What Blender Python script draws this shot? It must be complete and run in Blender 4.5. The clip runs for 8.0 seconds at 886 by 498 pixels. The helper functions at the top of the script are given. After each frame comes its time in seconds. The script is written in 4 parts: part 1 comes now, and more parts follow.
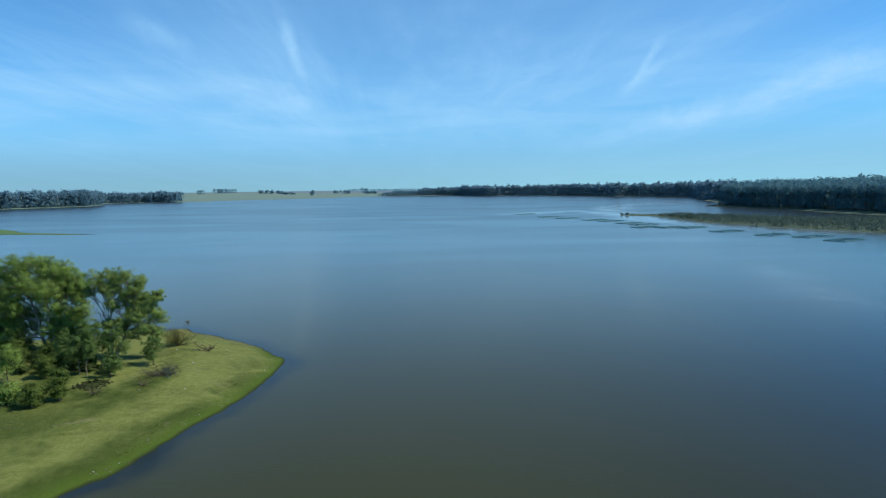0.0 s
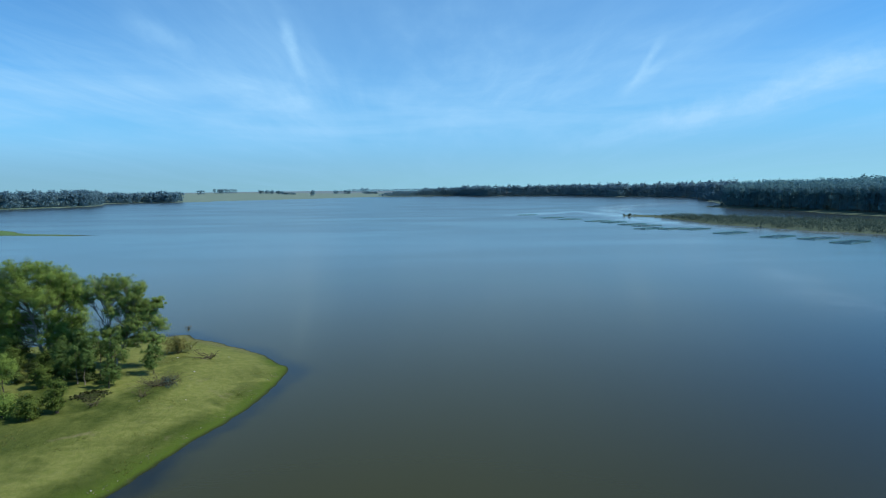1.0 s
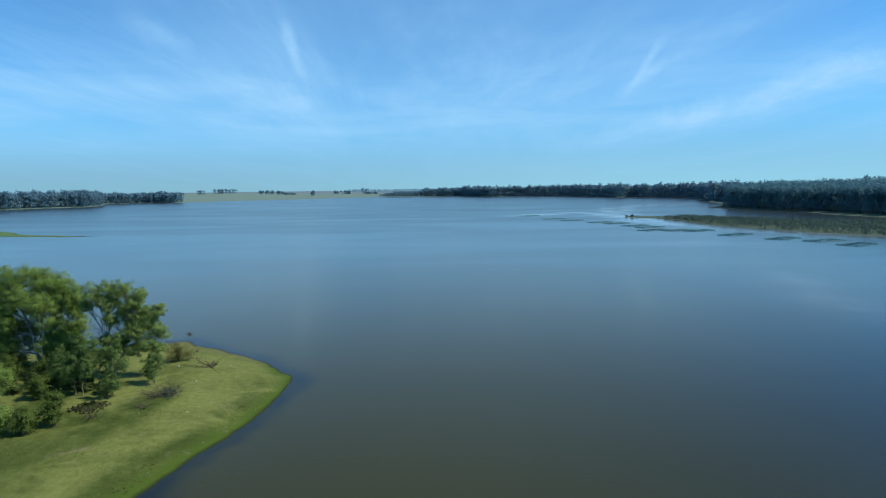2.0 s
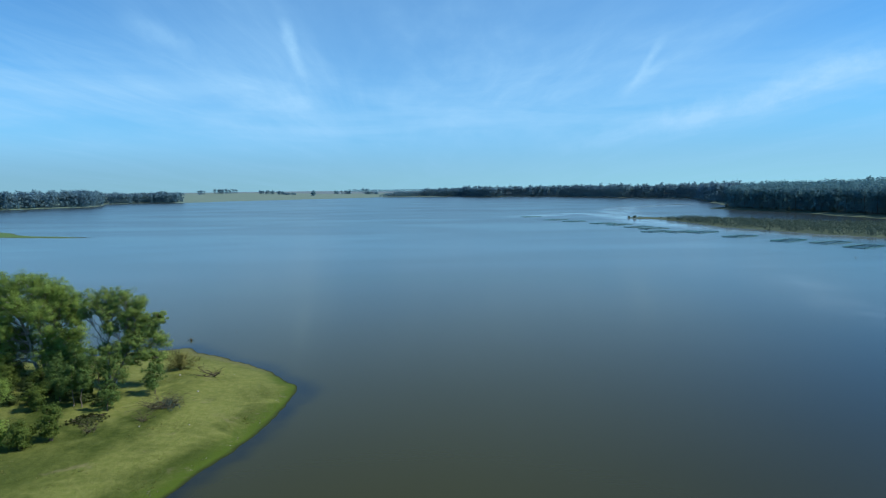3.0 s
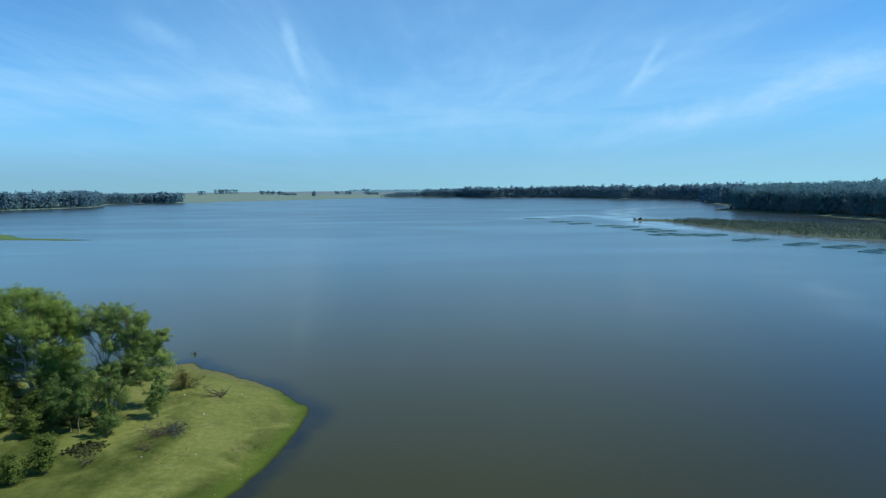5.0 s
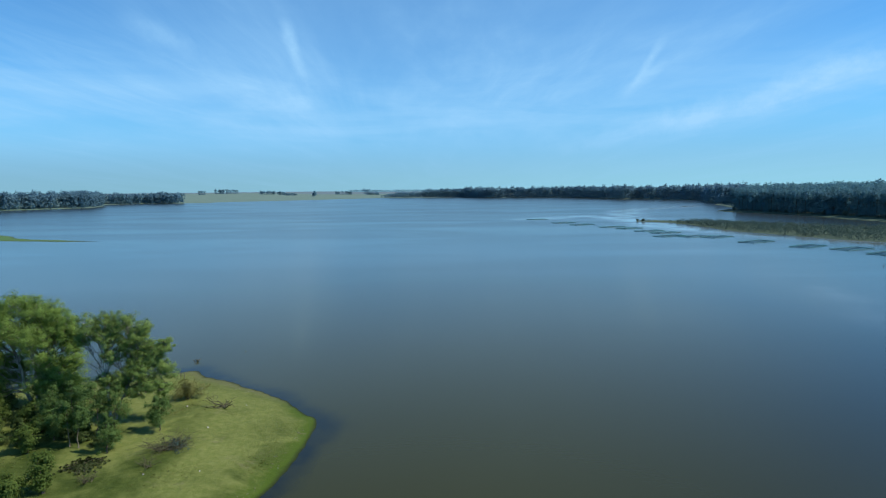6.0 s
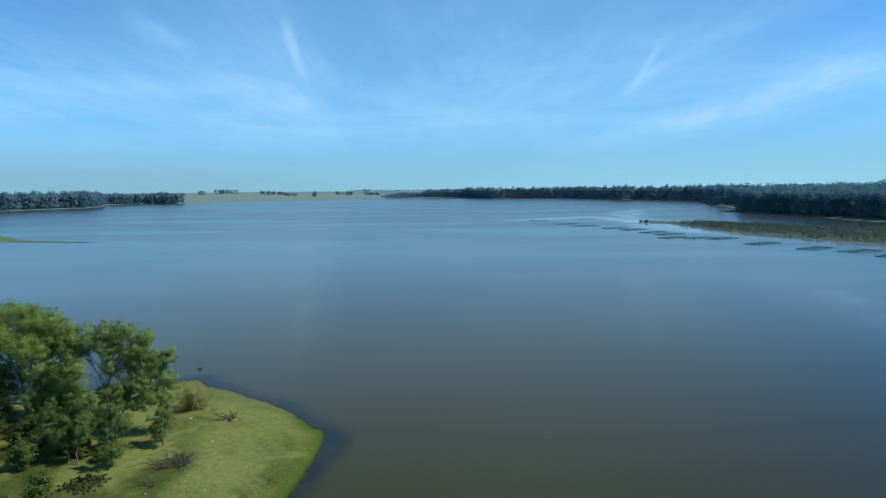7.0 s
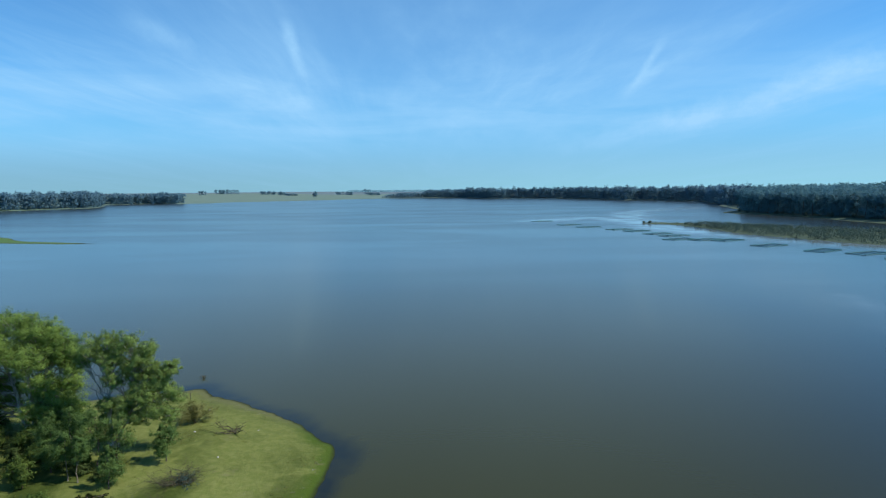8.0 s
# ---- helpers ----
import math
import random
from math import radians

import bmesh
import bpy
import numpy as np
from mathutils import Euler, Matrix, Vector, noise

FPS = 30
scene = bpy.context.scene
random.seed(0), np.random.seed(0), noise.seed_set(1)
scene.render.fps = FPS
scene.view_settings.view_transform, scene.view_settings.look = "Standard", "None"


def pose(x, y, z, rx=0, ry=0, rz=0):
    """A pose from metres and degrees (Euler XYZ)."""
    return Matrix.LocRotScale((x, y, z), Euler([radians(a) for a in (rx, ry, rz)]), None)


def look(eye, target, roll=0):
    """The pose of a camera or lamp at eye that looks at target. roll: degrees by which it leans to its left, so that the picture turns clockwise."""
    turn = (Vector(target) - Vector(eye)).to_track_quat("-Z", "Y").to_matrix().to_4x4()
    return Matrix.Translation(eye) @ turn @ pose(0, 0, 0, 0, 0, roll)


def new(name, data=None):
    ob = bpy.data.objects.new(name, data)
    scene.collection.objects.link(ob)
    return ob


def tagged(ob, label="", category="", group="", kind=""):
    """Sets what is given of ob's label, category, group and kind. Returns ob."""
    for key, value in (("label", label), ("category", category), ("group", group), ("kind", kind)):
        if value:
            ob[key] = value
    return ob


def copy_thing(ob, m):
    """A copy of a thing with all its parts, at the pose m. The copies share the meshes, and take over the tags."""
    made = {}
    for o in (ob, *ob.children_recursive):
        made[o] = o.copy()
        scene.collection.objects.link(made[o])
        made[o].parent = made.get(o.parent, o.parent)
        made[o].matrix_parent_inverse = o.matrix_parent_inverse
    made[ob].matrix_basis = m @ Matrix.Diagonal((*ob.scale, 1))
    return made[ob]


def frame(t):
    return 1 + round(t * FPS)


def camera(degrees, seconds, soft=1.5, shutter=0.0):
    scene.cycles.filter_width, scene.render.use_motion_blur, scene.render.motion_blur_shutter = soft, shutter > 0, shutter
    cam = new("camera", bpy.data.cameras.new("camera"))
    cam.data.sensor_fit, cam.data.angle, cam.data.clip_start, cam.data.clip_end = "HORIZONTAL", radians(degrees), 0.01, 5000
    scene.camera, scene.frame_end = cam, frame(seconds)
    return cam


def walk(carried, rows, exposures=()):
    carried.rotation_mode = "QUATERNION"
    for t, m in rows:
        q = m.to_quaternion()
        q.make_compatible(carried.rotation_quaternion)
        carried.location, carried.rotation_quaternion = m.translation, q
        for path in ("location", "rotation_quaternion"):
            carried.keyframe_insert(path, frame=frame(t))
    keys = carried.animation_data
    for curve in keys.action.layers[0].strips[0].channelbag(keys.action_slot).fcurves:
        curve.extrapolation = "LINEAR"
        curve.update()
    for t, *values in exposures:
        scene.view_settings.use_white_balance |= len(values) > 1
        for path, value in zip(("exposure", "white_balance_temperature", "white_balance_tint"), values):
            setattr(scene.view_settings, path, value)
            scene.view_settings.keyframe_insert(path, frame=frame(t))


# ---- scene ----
# ---- camera: a slow climbing drone drift, to the left and ahead ----
cam = camera(73.0, 8.0, soft=1.15)
ROWS = [
    (0.0, 0.0, 0.0, 27.0, 0.0, -5.916, 0.827),
    (1.0, -1.193, 2.526, 27.618, 0.008, -5.907, 0.793),
    (2.0, -2.469, 5.122, 28.23, 0.016, -5.899, 0.758),
    (3.0, -3.826, 7.788, 28.836, 0.024, -5.891, 0.724),
    (4.0, -5.267, 10.525, 29.436, 0.033, -5.882, 0.69),
    (5.0, -6.789, 13.331, 30.03, 0.041, -5.874, 0.656),
    (6.0, -8.394, 16.208, 30.619, 0.049, -5.866, 0.622),
    (7.0, -10.081, 19.156, 31.202, 0.057, -5.857, 0.588),
    (8.0, -11.85, 22.173, 31.779, 0.065, -5.849, 0.553),
]
walk(cam, [(t, pose(x, y, z, 90 + pitch, roll, yaw)) for t, x, y, z, yaw, pitch, roll in ROWS],
     exposures=[(0.0, 0.0), (8.0, 0.0)])

# ---- light: clear sky with thin cirrus, sun from the right ----
SUN_ELEV, SUN_AZ = 48.0, 96.0      # degrees; azimuth clockwise from straight ahead (+y)
SKY, SUN = 0.11, 4.6

sun_way = Vector((math.sin(radians(SUN_AZ)) * math.cos(radians(SUN_ELEV)),
                  math.cos(radians(SUN_AZ)) * math.cos(radians(SUN_ELEV)), math.sin(radians(SUN_ELEV))))
sun = new("sun", bpy.data.lights.new("sun", "SUN"))
sun.data.energy, sun.data.angle, sun.data.color = SUN, radians(0.53), (1.0, 0.95, 0.86)
sun.matrix_world = look((0, 0, 300), Vector((0, 0, 300)) - sun_way)


class Nodes:
    """A small writer of node trees."""

    def __init__(self, tree):
        self.tree = tree
        tree.nodes.clear()

    def add(self, kind, operation="", **inputs):
        node = self.tree.nodes.new(kind)
        if operation:
            node.operation = operation
        for key, value in inputs.items():
            slot = int(key[1:]) if key[0] == "i" and key[1:].isdigit() else key.replace("_", " ")
            self.put(node.inputs[slot], value)
        return node

    def put(self, socket, value):
        if hasattr(value, "outputs"):
            value = value.outputs[0]
        if isinstance(value, bpy.types.NodeSocket):
            self.tree.links.new(value, socket)
        else:
            socket.default_value = value

    def math(self, op, a, b=0.0, c=0.0, clamp=False):
        node = self.add("ShaderNodeMath", op, i0=a, i1=b, i2=c)
        node.use_clamp = clamp
        return node

    def dot(self, a, way):
        return self.add("ShaderNodeVectorMath", "DOT_PRODUCT", i0=a, i1=tuple(way)).outputs["Value"]

    def ramp(self, value, lo, hi, a=0.0, b=1.0, smooth=True):
        node = self.add("ShaderNodeMapRange", i0=value, i1=lo, i2=hi, i3=a, i4=b)
        node.interpolation_type = "SMOOTHSTEP" if smooth else "LINEAR"
        return node

    def mix(self, fac, a, b):
        node = self.add("ShaderNodeMix")
        node.data_type = "RGBA"
        self.put(node.inputs[0], fac)
        self.put(node.inputs[6], a)
        self.put(node.inputs[7], b)
        return node.outputs[2]

    def noise(self, vector, scale, detail=4.0, rough=0.55, distortion=0.0):
        return self.add("ShaderNodeTexNoise", "", Vector=vector, Scale=scale, Detail=detail, Roughness=rough,
                        Distortion=distortion).outputs[0]


def sky_world():
    world = bpy.data.worlds.new("sky")
    scene.world = world
    world.use_nodes = True
    n = Nodes(world.node_tree)
    sky = n.add("ShaderNodeTexSky")
    sky.sky_type, sky.sun_disc = "NISHITA", False
    sky.sun_elevation, sky.sun_rotation = radians(SUN_ELEV), radians(SUN_AZ)
    sky.altitude, sky.air_density, sky.dust_density, sky.ozone_density = 100.0, 1.0, 0.0, 1.0
    way = n.add("ShaderNodeTexCoord").outputs["Generated"]
    up = n.dot(way, (0, 0, 1))
    # cirrus lies on a high flat layer: the direction meets it at way / height
    height = n.math("MAXIMUM", n.math("ADD", up, 0.06), 0.02)
    layer = n.add("ShaderNodeVectorMath", "DIVIDE", i0=way)
    n.put(layer.inputs[1], n.add("ShaderNodeCombineXYZ", "", X=height, Y=height, Z=1.0))
    lie = n.add("ShaderNodeMapping", "", Vector=layer, Rotation=(0, 0, radians(8)), Scale=(1.0, 0.20, 1.0))
    wisps = n.ramp(n.noise(lie, 0.9, 9.0, 0.6, 0.7), 0.34, 0.78)
    fine = n.ramp(n.noise(lie, 3.0, 8.0, 0.65, 0.9), 0.30, 0.75, 0.45, 1.0)
    veil = n.math("MULTIPLY", n.math("MULTIPLY", wisps, fine), n.math("MULTIPLY", n.ramp(up, 0.02, 0.14, 0.15, 0.62), n.ramp(up, 0.14, 0.30, 1.0, 0.42)))

    def streak(a, b, wide, strength, soft):
        """A thin trail of ice cloud between two directions."""
        a, b = Vector(a).normalized(), Vector(b).normalized()
        across, mid = a.cross(b).normalized(), (a + b).normalized()
        along = across.cross(mid).normalized()
        reach = abs(a.dot(along))
        warp = n.math("MULTIPLY", n.math("SUBTRACT", n.noise(way, 14.0, 5.0, 0.6), 0.5), wide * 1.6)
        off = n.math("ABSOLUTE", n.math("ADD", n.dot(way, across), warp))
        body = n.ramp(off, 0.0, wide, 1.0, 0.0)
        ends = n.ramp(n.math("ABSOLUTE", n.dot(way, along)), reach * soft, reach, 1.0, 0.0)
        front = n.ramp(n.dot(way, mid), 0.5, 0.7)
        grain = n.ramp(n.noise(way, 30.0, 6.0, 0.65), 0.3, 0.7, 0.5, 1.0)
        return n.math("MULTIPLY", n.math("MULTIPLY", body, ends), n.math("MULTIPLY", n.math("MULTIPLY", grain, front), strength))

    # broad soft sheets low over the lake, thinning to both sides
    flat = n.add("ShaderNodeMapping", "", Vector=way, Scale=(1.0, 1.0, 7.0))
    sheet = n.math("MULTIPLY", n.ramp(n.noise(flat, 2.4, 7.0, 0.55, 0.6), 0.34, 0.72), n.math("MULTIPLY", n.ramp(up, 0.04, 0.10), n.ramp(up, 0.13, 0.21, 0.44, 0.05)))
    thin = n.math("MULTIPLY", n.ramp(n.dot(way, (0.06, 1, 0)), 0.76, 0.96, 0.0, 0.22), n.ramp(up, 0.05, 0.20))
    sheet = n.math("ADD", sheet, thin)
    cloud = n.math("ADD", veil, sheet, clamp=True)
    for trail in STREAKS:
        cloud = n.math("ADD", cloud, streak(*trail), clamp=True)
    tone = n.add("ShaderNodeVectorMath", "MULTIPLY", i0=sky.outputs[0], i1=(0.36, 0.88, 1.31))
    tone = n.mix(n.ramp(up, 0.0, 0.17, 0.95, 0.0), tone, (2.0, 4.55, 7.7, 1.0))
    tone = n.mix(n.ramp(up, -0.01, 0.085, 0.95, 0.0), tone, n.mix(n.ramp(n.dot(way, (1, 0, 0)), -0.6, 0.6), (2.15, 4.35, 5.45, 1.0), (2.75, 5.85, 7.30, 1.0)))
    tint = n.mix(cloud, tone, (3.3, 6.2, 9.2, 1.0))
    back = n.add("ShaderNodeBackground", "", Color=tint, Strength=SKY)
    n.put(n.add("ShaderNodeOutputWorld").inputs["Surface"], back)


# each: two directions, half width, strength, where along it the ends begin to fade
STREAKS = [
    ((-0.251, 0.922, 0.294), (-0.213, 0.965, 0.153), 0.016, 0.16, 0.30),
    ((-0.242, 0.934, 0.264), (-0.212, 0.966, 0.148), 0.013, 0.32, 0.25),
    ((0.338, 0.912, 0.23), (0.282, 0.95, 0.133), 0.010, 0.42, 0.20),
    ((0.344, 0.92, 0.189), (0.274, 0.952, 0.137), 0.012, 0.36, 0.20),
    ((0.632, 0.756, 0.17), (0.296, 0.952, 0.081), 0.034, 0.62, 0.45),
    ((0.447, 0.888, 0.112), (0.106, 0.993, 0.055), 0.026, 0.32, 0.20),
    ((-0.457, 0.852, 0.256), (-0.359, 0.913, 0.194), 0.020, 0.22, 0.20),
    ((-0.382, 0.907, 0.176), (-0.135, 0.987, 0.089), 0.030, 0.22, 0.20),
]
sky_world()


# ---- materials ----
def material(name):
    mat = bpy.data.materials.new(name)
    mat.use_nodes = True
    n = Nodes(mat.node_tree)
    bsdf = n.add("ShaderNodeBsdfPrincipled")
    out = n.add("ShaderNodeOutputMaterial")
    n.put(out.inputs["Surface"], bsdf)
    return mat, n, bsdf, out


def bump(n, bsdf, height, strength, distance):
    n.put(bsdf.inputs["Normal"], n.add("ShaderNodeBump", "", Strength=strength, Distance=distance, Height=height))


def foliage(name, dark, light, translucent=0.25, rough=0.65):
    """Leaves that differ from leaf to leaf and, more slowly, from clump to clump."""
    mat, n, bsdf, out = material(name)
    geo = n.add("ShaderNodeNewGeometry")
    spot = n.add("ShaderNodeTexCoord").outputs["Object"]
    fac = n.math("ADD", n.math("MULTIPLY", geo.outputs["Random Per Island"], 0.55),
                 n.math("MULTIPLY", n.ramp(n.noise(spot, 0.35, 3.0), 0.3, 0.7), 0.5), clamp=True)
    colour = n.mix(fac, (*dark, 1), (*light, 1))
    n.put(bsdf.inputs["Base Color"], colour)
    n.put(bsdf.inputs["Roughness"], rough)
    n.put(bsdf.inputs["Specular IOR Level"], 0.12)
    through_leaf = n.add("ShaderNodeBsdfTranslucent", "", Color=colour)
    n.put(out.inputs["Surface"], n.add("ShaderNodeMixShader", "", i0=translucent, i1=bsdf, i2=through_leaf))
    return mat


def bark(name, dark, light, scale=3.0):
    mat, n, bsdf, out = material(name)
    spot = n.add("ShaderNodeTexCoord").outputs["Object"]
    lie = n.add("ShaderNodeMapping", "", Vector=spot, Scale=(1.0, 1.0, 0.25))
    patch = n.ramp(n.noise(lie, scale, 6.0, 0.6), 0.35, 0.65)
    n.put(bsdf.inputs["Base Color"], n.mix(patch, (*dark, 1), (*light, 1)))
    n.put(bsdf.inputs["Roughness"], 0.85)
    bump(n, bsdf, n.noise(lie, scale * 6, 4.0), 0.5, 0.02)
    return mat


def water_material():
    """Murky water: olive body with some glare and distance blue painted in, sky on its surface; rippled by wind but for
    slicks, and darker and calmer over weed along the shore.
    """
    mat, n, bsdf, out = material("lake_water")
    spot = n.add("ShaderNodeTexCoord").outputs["Object"]
    weed = n.add("ShaderNodeAttribute")
    weed.attribute_name = "weed"
    slick = n.add("ShaderNodeAttribute")
    slick.attribute_name = "slick"
    # olive body, painted paler with distance to imitate sky reflection at flatter view angles
    drift = n.math("MULTIPLY", n.noise(spot, 0.012, 4.0, 0.5), 60.0)
    sky_glare = n.ramp(n.math("ADD", n.dot(spot, (-0.10, 1, 0)), drift), 92.0, 190.0)
    body = n.mix(sky_glare, (0.039, 0.040, 0.009, 1), (0.060, 0.064, 0.026, 1))
    # right side darkened in the colour, partly for lens falloff
    tone = n.ramp(n.math("ADD", n.dot(spot, (1, -0.30, 0)), drift), 0.0, 95.0)
    body = n.mix(tone, body, n.mix(sky_glare, (0.015, 0.017, 0.006, 1), (0.024, 0.029, 0.013, 1)))
    # far water: blue of distance painted into the body colour
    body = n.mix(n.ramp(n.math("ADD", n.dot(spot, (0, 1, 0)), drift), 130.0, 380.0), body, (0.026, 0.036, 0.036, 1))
    edge = n.math("MULTIPLY", weed.outputs["Fac"], n.ramp(n.noise(spot, 0.35, 5.0, 0.6), 0.3, 0.65, 0.65, 1.0), clamp=True)
    sheen = n.math("MULTIPLY", slick.outputs["Fac"], n.ramp(n.noise(spot, 0.05, 5.0, 0.6), 0.3, 0.65))
    # pale body colour paints the slick's bright sky reflection
    body = n.mix(n.math("MULTIPLY", sheen, 0.8), body, (0.28, 0.37, 0.41, 1))
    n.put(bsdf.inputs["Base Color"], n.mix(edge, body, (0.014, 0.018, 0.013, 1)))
    lie = n.add("ShaderNodeMapping", "", Vector=spot, Rotation=(0, 0, radians(14)), Scale=(0.0030, 0.010, 1.0))
    wind = n.ramp(n.noise(lie, 1.6, 5.0, 0.55, 0.5), 0.30, 0.70)
    calm = n.math("MAXIMUM", n.math("MULTIPLY", edge, 0.05), n.math("MULTIPLY", slick.outputs["Fac"], n.ramp(n.noise(spot, 0.05, 5.0, 0.6), 0.3, 0.65)))
    rough = n.math("MULTIPLY", n.ramp(wind, 0.0, 1.0, 0.115, 0.145), n.ramp(n.dot(spot, (0, 1, 0)), 100.0, 700.0, 1.0, 1.6))
    n.put(bsdf.inputs["Roughness"], n.math("MULTIPLY", rough, n.ramp(calm, 0.0, 1.0, 1.0, 0.3)))
    n.put(bsdf.inputs["IOR"], 1.33)
    n.put(bsdf.inputs["Specular IOR Level"], 0.43)
    swell = n.add("ShaderNodeMapping", "", Vector=spot, Rotation=(0, 0, radians(14)), Scale=(0.8, 2.0, 1.0))
    bump(n, bsdf, n.noise(swell, 0.8, 4.0, 0.55), n.ramp(wind, 0.0, 1.0, 0.05, 0.10), 0.10)
    return mat


def ground_material():
    """Grazed grass: bright at the wet rim, drier and paler inland, bare soil in places; mud under the water line; far
    land tinted by painted haze.
    """
    mat, n, bsdf, out = material("grazed_grass")
    spot = n.add("ShaderNodeTexCoord").outputs["Object"]
    level = n.add("ShaderNodeSeparateXYZ", "", Vector=spot).outputs["Z"]
    patch = n.ramp(n.noise(spot, 0.10, 5.0, 0.6, 0.6), 0.40, 0.62)
    tuft = n.ramp(n.noise(spot, 1.1, 6.0, 0.65), 0.3, 0.72)
    blade = n.noise(spot, 9.0, 4.0, 0.7)
    along = n.dot(spot, (0.25, 1, 0))
    patch = n.math("MULTIPLY", patch, n.ramp(along, 48.0, 74.0, 0.10, 1.0))
    patch = n.math("MAXIMUM", patch, n.math("MULTIPLY", n.math("MULTIPLY", n.ramp(along, 66.0, 90.0, 0.0, 0.8), n.ramp(along, 125.0, 170.0, 1.0, 0.0)), n.ramp(n.noise(spot, 0.25, 5.0, 0.6), 0.3, 0.6, 0.55, 1.0)))
    lush = n.mix(tuft, (0.038, 0.058, 0.008, 1), (0.064, 0.088, 0.015, 1))
    dry = n.mix(tuft, (0.132, 0.160, 0.034, 1), (0.190, 0.207, 0.058, 1))
    grass = n.mix(patch, lush, dry)
    rim = n.ramp(n.math("ADD", level, n.math("MULTIPLY", n.math("SUBTRACT", tuft, 0.5), 0.12)), 0.10, 0.50, 1.0, 0.0)
    ahead = n.dot(spot, (0, 1, 0))
    bare = n.math("MULTIPLY", n.ramp(ahead, 95.0, 104.0, 0.0, 0.9), n.ramp(ahead, 125.0, 140.0, 1.0, 0.0))
    grass = n.mix(rim, grass, n.mix(n.math("MULTIPLY", bare, 0.7), n.mix(n.ramp(ahead, 140.0, 220.0), (0.060, 0.098, 0.010, 1), (0.092, 0.145, 0.046, 1)), (0.155, 0.145, 0.070, 1)))
    band = n.math("MULTIPLY", n.ramp(level, 0.50, 0.80), n.ramp(level, 1.02, 1.26, 1.0, 0.0))
    band = n.math("MULTIPLY", band, n.ramp(n.noise(spot, 0.16, 5.0, 0.6, 0.5), 0.30, 0.62, 0.2, 0.9))
    band = n.math("MULTIPLY", band, n.ramp(along, 125.0, 170.0, 1.0, 0.0))
    grass = n.mix(band, grass, dry)
    meadow = n.math("MULTIPLY", n.ramp(n.dot(spot, (-1, 0, 0)), 190.0, 215.0), n.ramp(level, 0.05, 0.35))
    grass = n.mix(meadow, grass, n.mix(tuft, (0.060, 0.130, 0.040, 1), (0.105, 0.185, 0.060, 1)))
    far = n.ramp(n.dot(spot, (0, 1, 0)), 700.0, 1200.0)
    # straw pasture, its colour blued to paint in distance haze
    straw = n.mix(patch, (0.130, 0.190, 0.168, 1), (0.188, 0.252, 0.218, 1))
    # grass past the near water, greyed in colour for haze
    hazy_turf = n.mix(tuft, (0.052, 0.085, 0.064, 1), (0.082, 0.118, 0.090, 1))
    grass = n.mix(n.math("MULTIPLY", n.ramp(ahead, 150.0, 300.0, 0.0, 0.8), n.ramp(n.dot(spot, (1, 0, 0)), 40.0, 120.0)), grass, hazy_turf)
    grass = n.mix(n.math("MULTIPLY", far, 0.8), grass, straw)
    # far wooded plain, bluer still with haze put into the colour
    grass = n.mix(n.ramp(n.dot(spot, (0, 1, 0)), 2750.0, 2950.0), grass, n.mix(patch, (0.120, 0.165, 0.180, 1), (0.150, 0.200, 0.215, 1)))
    litter = n.math("MULTIPLY", n.ramp(n.dot(spot, (1, 0, 0)), 60.0, 80.0), n.ramp(level, 1.45, 1.9))
    grass = n.mix(litter, grass, n.mix(tuft, (0.030, 0.045, 0.040, 1), (0.060, 0.080, 0.065, 1)))
    soil = n.ramp(n.noise(spot, 0.22, 6.0, 0.65, 0.4), 0.60, 0.74, 0.0, 0.40)
    soil = n.math("MULTIPLY", soil, n.ramp(ahead, 130.0, 180.0, 1.0, 0.0))
    grass = n.mix(soil, grass, (0.20, 0.17, 0.10, 1))
    wet = n.ramp(level, -0.02, 0.13, 1.0, 0.0)
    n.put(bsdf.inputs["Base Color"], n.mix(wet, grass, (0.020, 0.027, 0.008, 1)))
    n.put(bsdf.inputs["Roughness"], 0.9)
    n.put(bsdf.inputs["Specular IOR Level"], 0.15)
    bump(n, bsdf, n.math("ADD", n.math("MULTIPLY", tuft, 0.6), n.math("MULTIPLY", blade, 0.5)), 0.7, 0.12)
    return mat


def plain(name, dark, light, rough=0.7, scale=4.0):
    mat, n, bsdf, out = material(name)
    spot = n.add("ShaderNodeTexCoord").outputs["Object"]
    n.put(bsdf.inputs["Base Color"], n.mix(n.ramp(n.noise(spot, scale, 5.0), 0.3, 0.7), (*dark, 1), (*light, 1)))
    n.put(bsdf.inputs["Roughness"], rough)
    return mat


TUFT = foliage("grass_tuft", (0.16, 0.20, 0.045), (0.28, 0.29, 0.11), 0.7, 0.7)
WATER = water_material()
GROUND = ground_material()
GUM_LEAF = foliage("gum_leaf", (0.120, 0.205, 0.042), (0.305, 0.420, 0.102), 0.5)
GUM_LEAF_PALE = foliage("gum_leaf_pale", (0.125, 0.205, 0.050), (0.310, 0.415, 0.120), 0.5)
YOUNG_LEAF = foliage("young_leaf", (0.075, 0.140, 0.036), (0.180, 0.275, 0.080), 0.5)
SHRUB_LEAF = foliage("shrub_leaf", (0.060, 0.105, 0.020), (0.165, 0.230, 0.052), 0.5)
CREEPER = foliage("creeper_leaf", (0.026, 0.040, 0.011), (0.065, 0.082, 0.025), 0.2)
# undergrowth leaf darkened: the grove's shade is put into its colour
SHADE_LEAF = foliage("shaded_leaf", (0.030, 0.052, 0.014), (0.085, 0.120, 0.032), 0.3)
DRY_LEAF = foliage("dry_leaf", (0.125, 0.128, 0.036), (0.240, 0.232, 0.078))
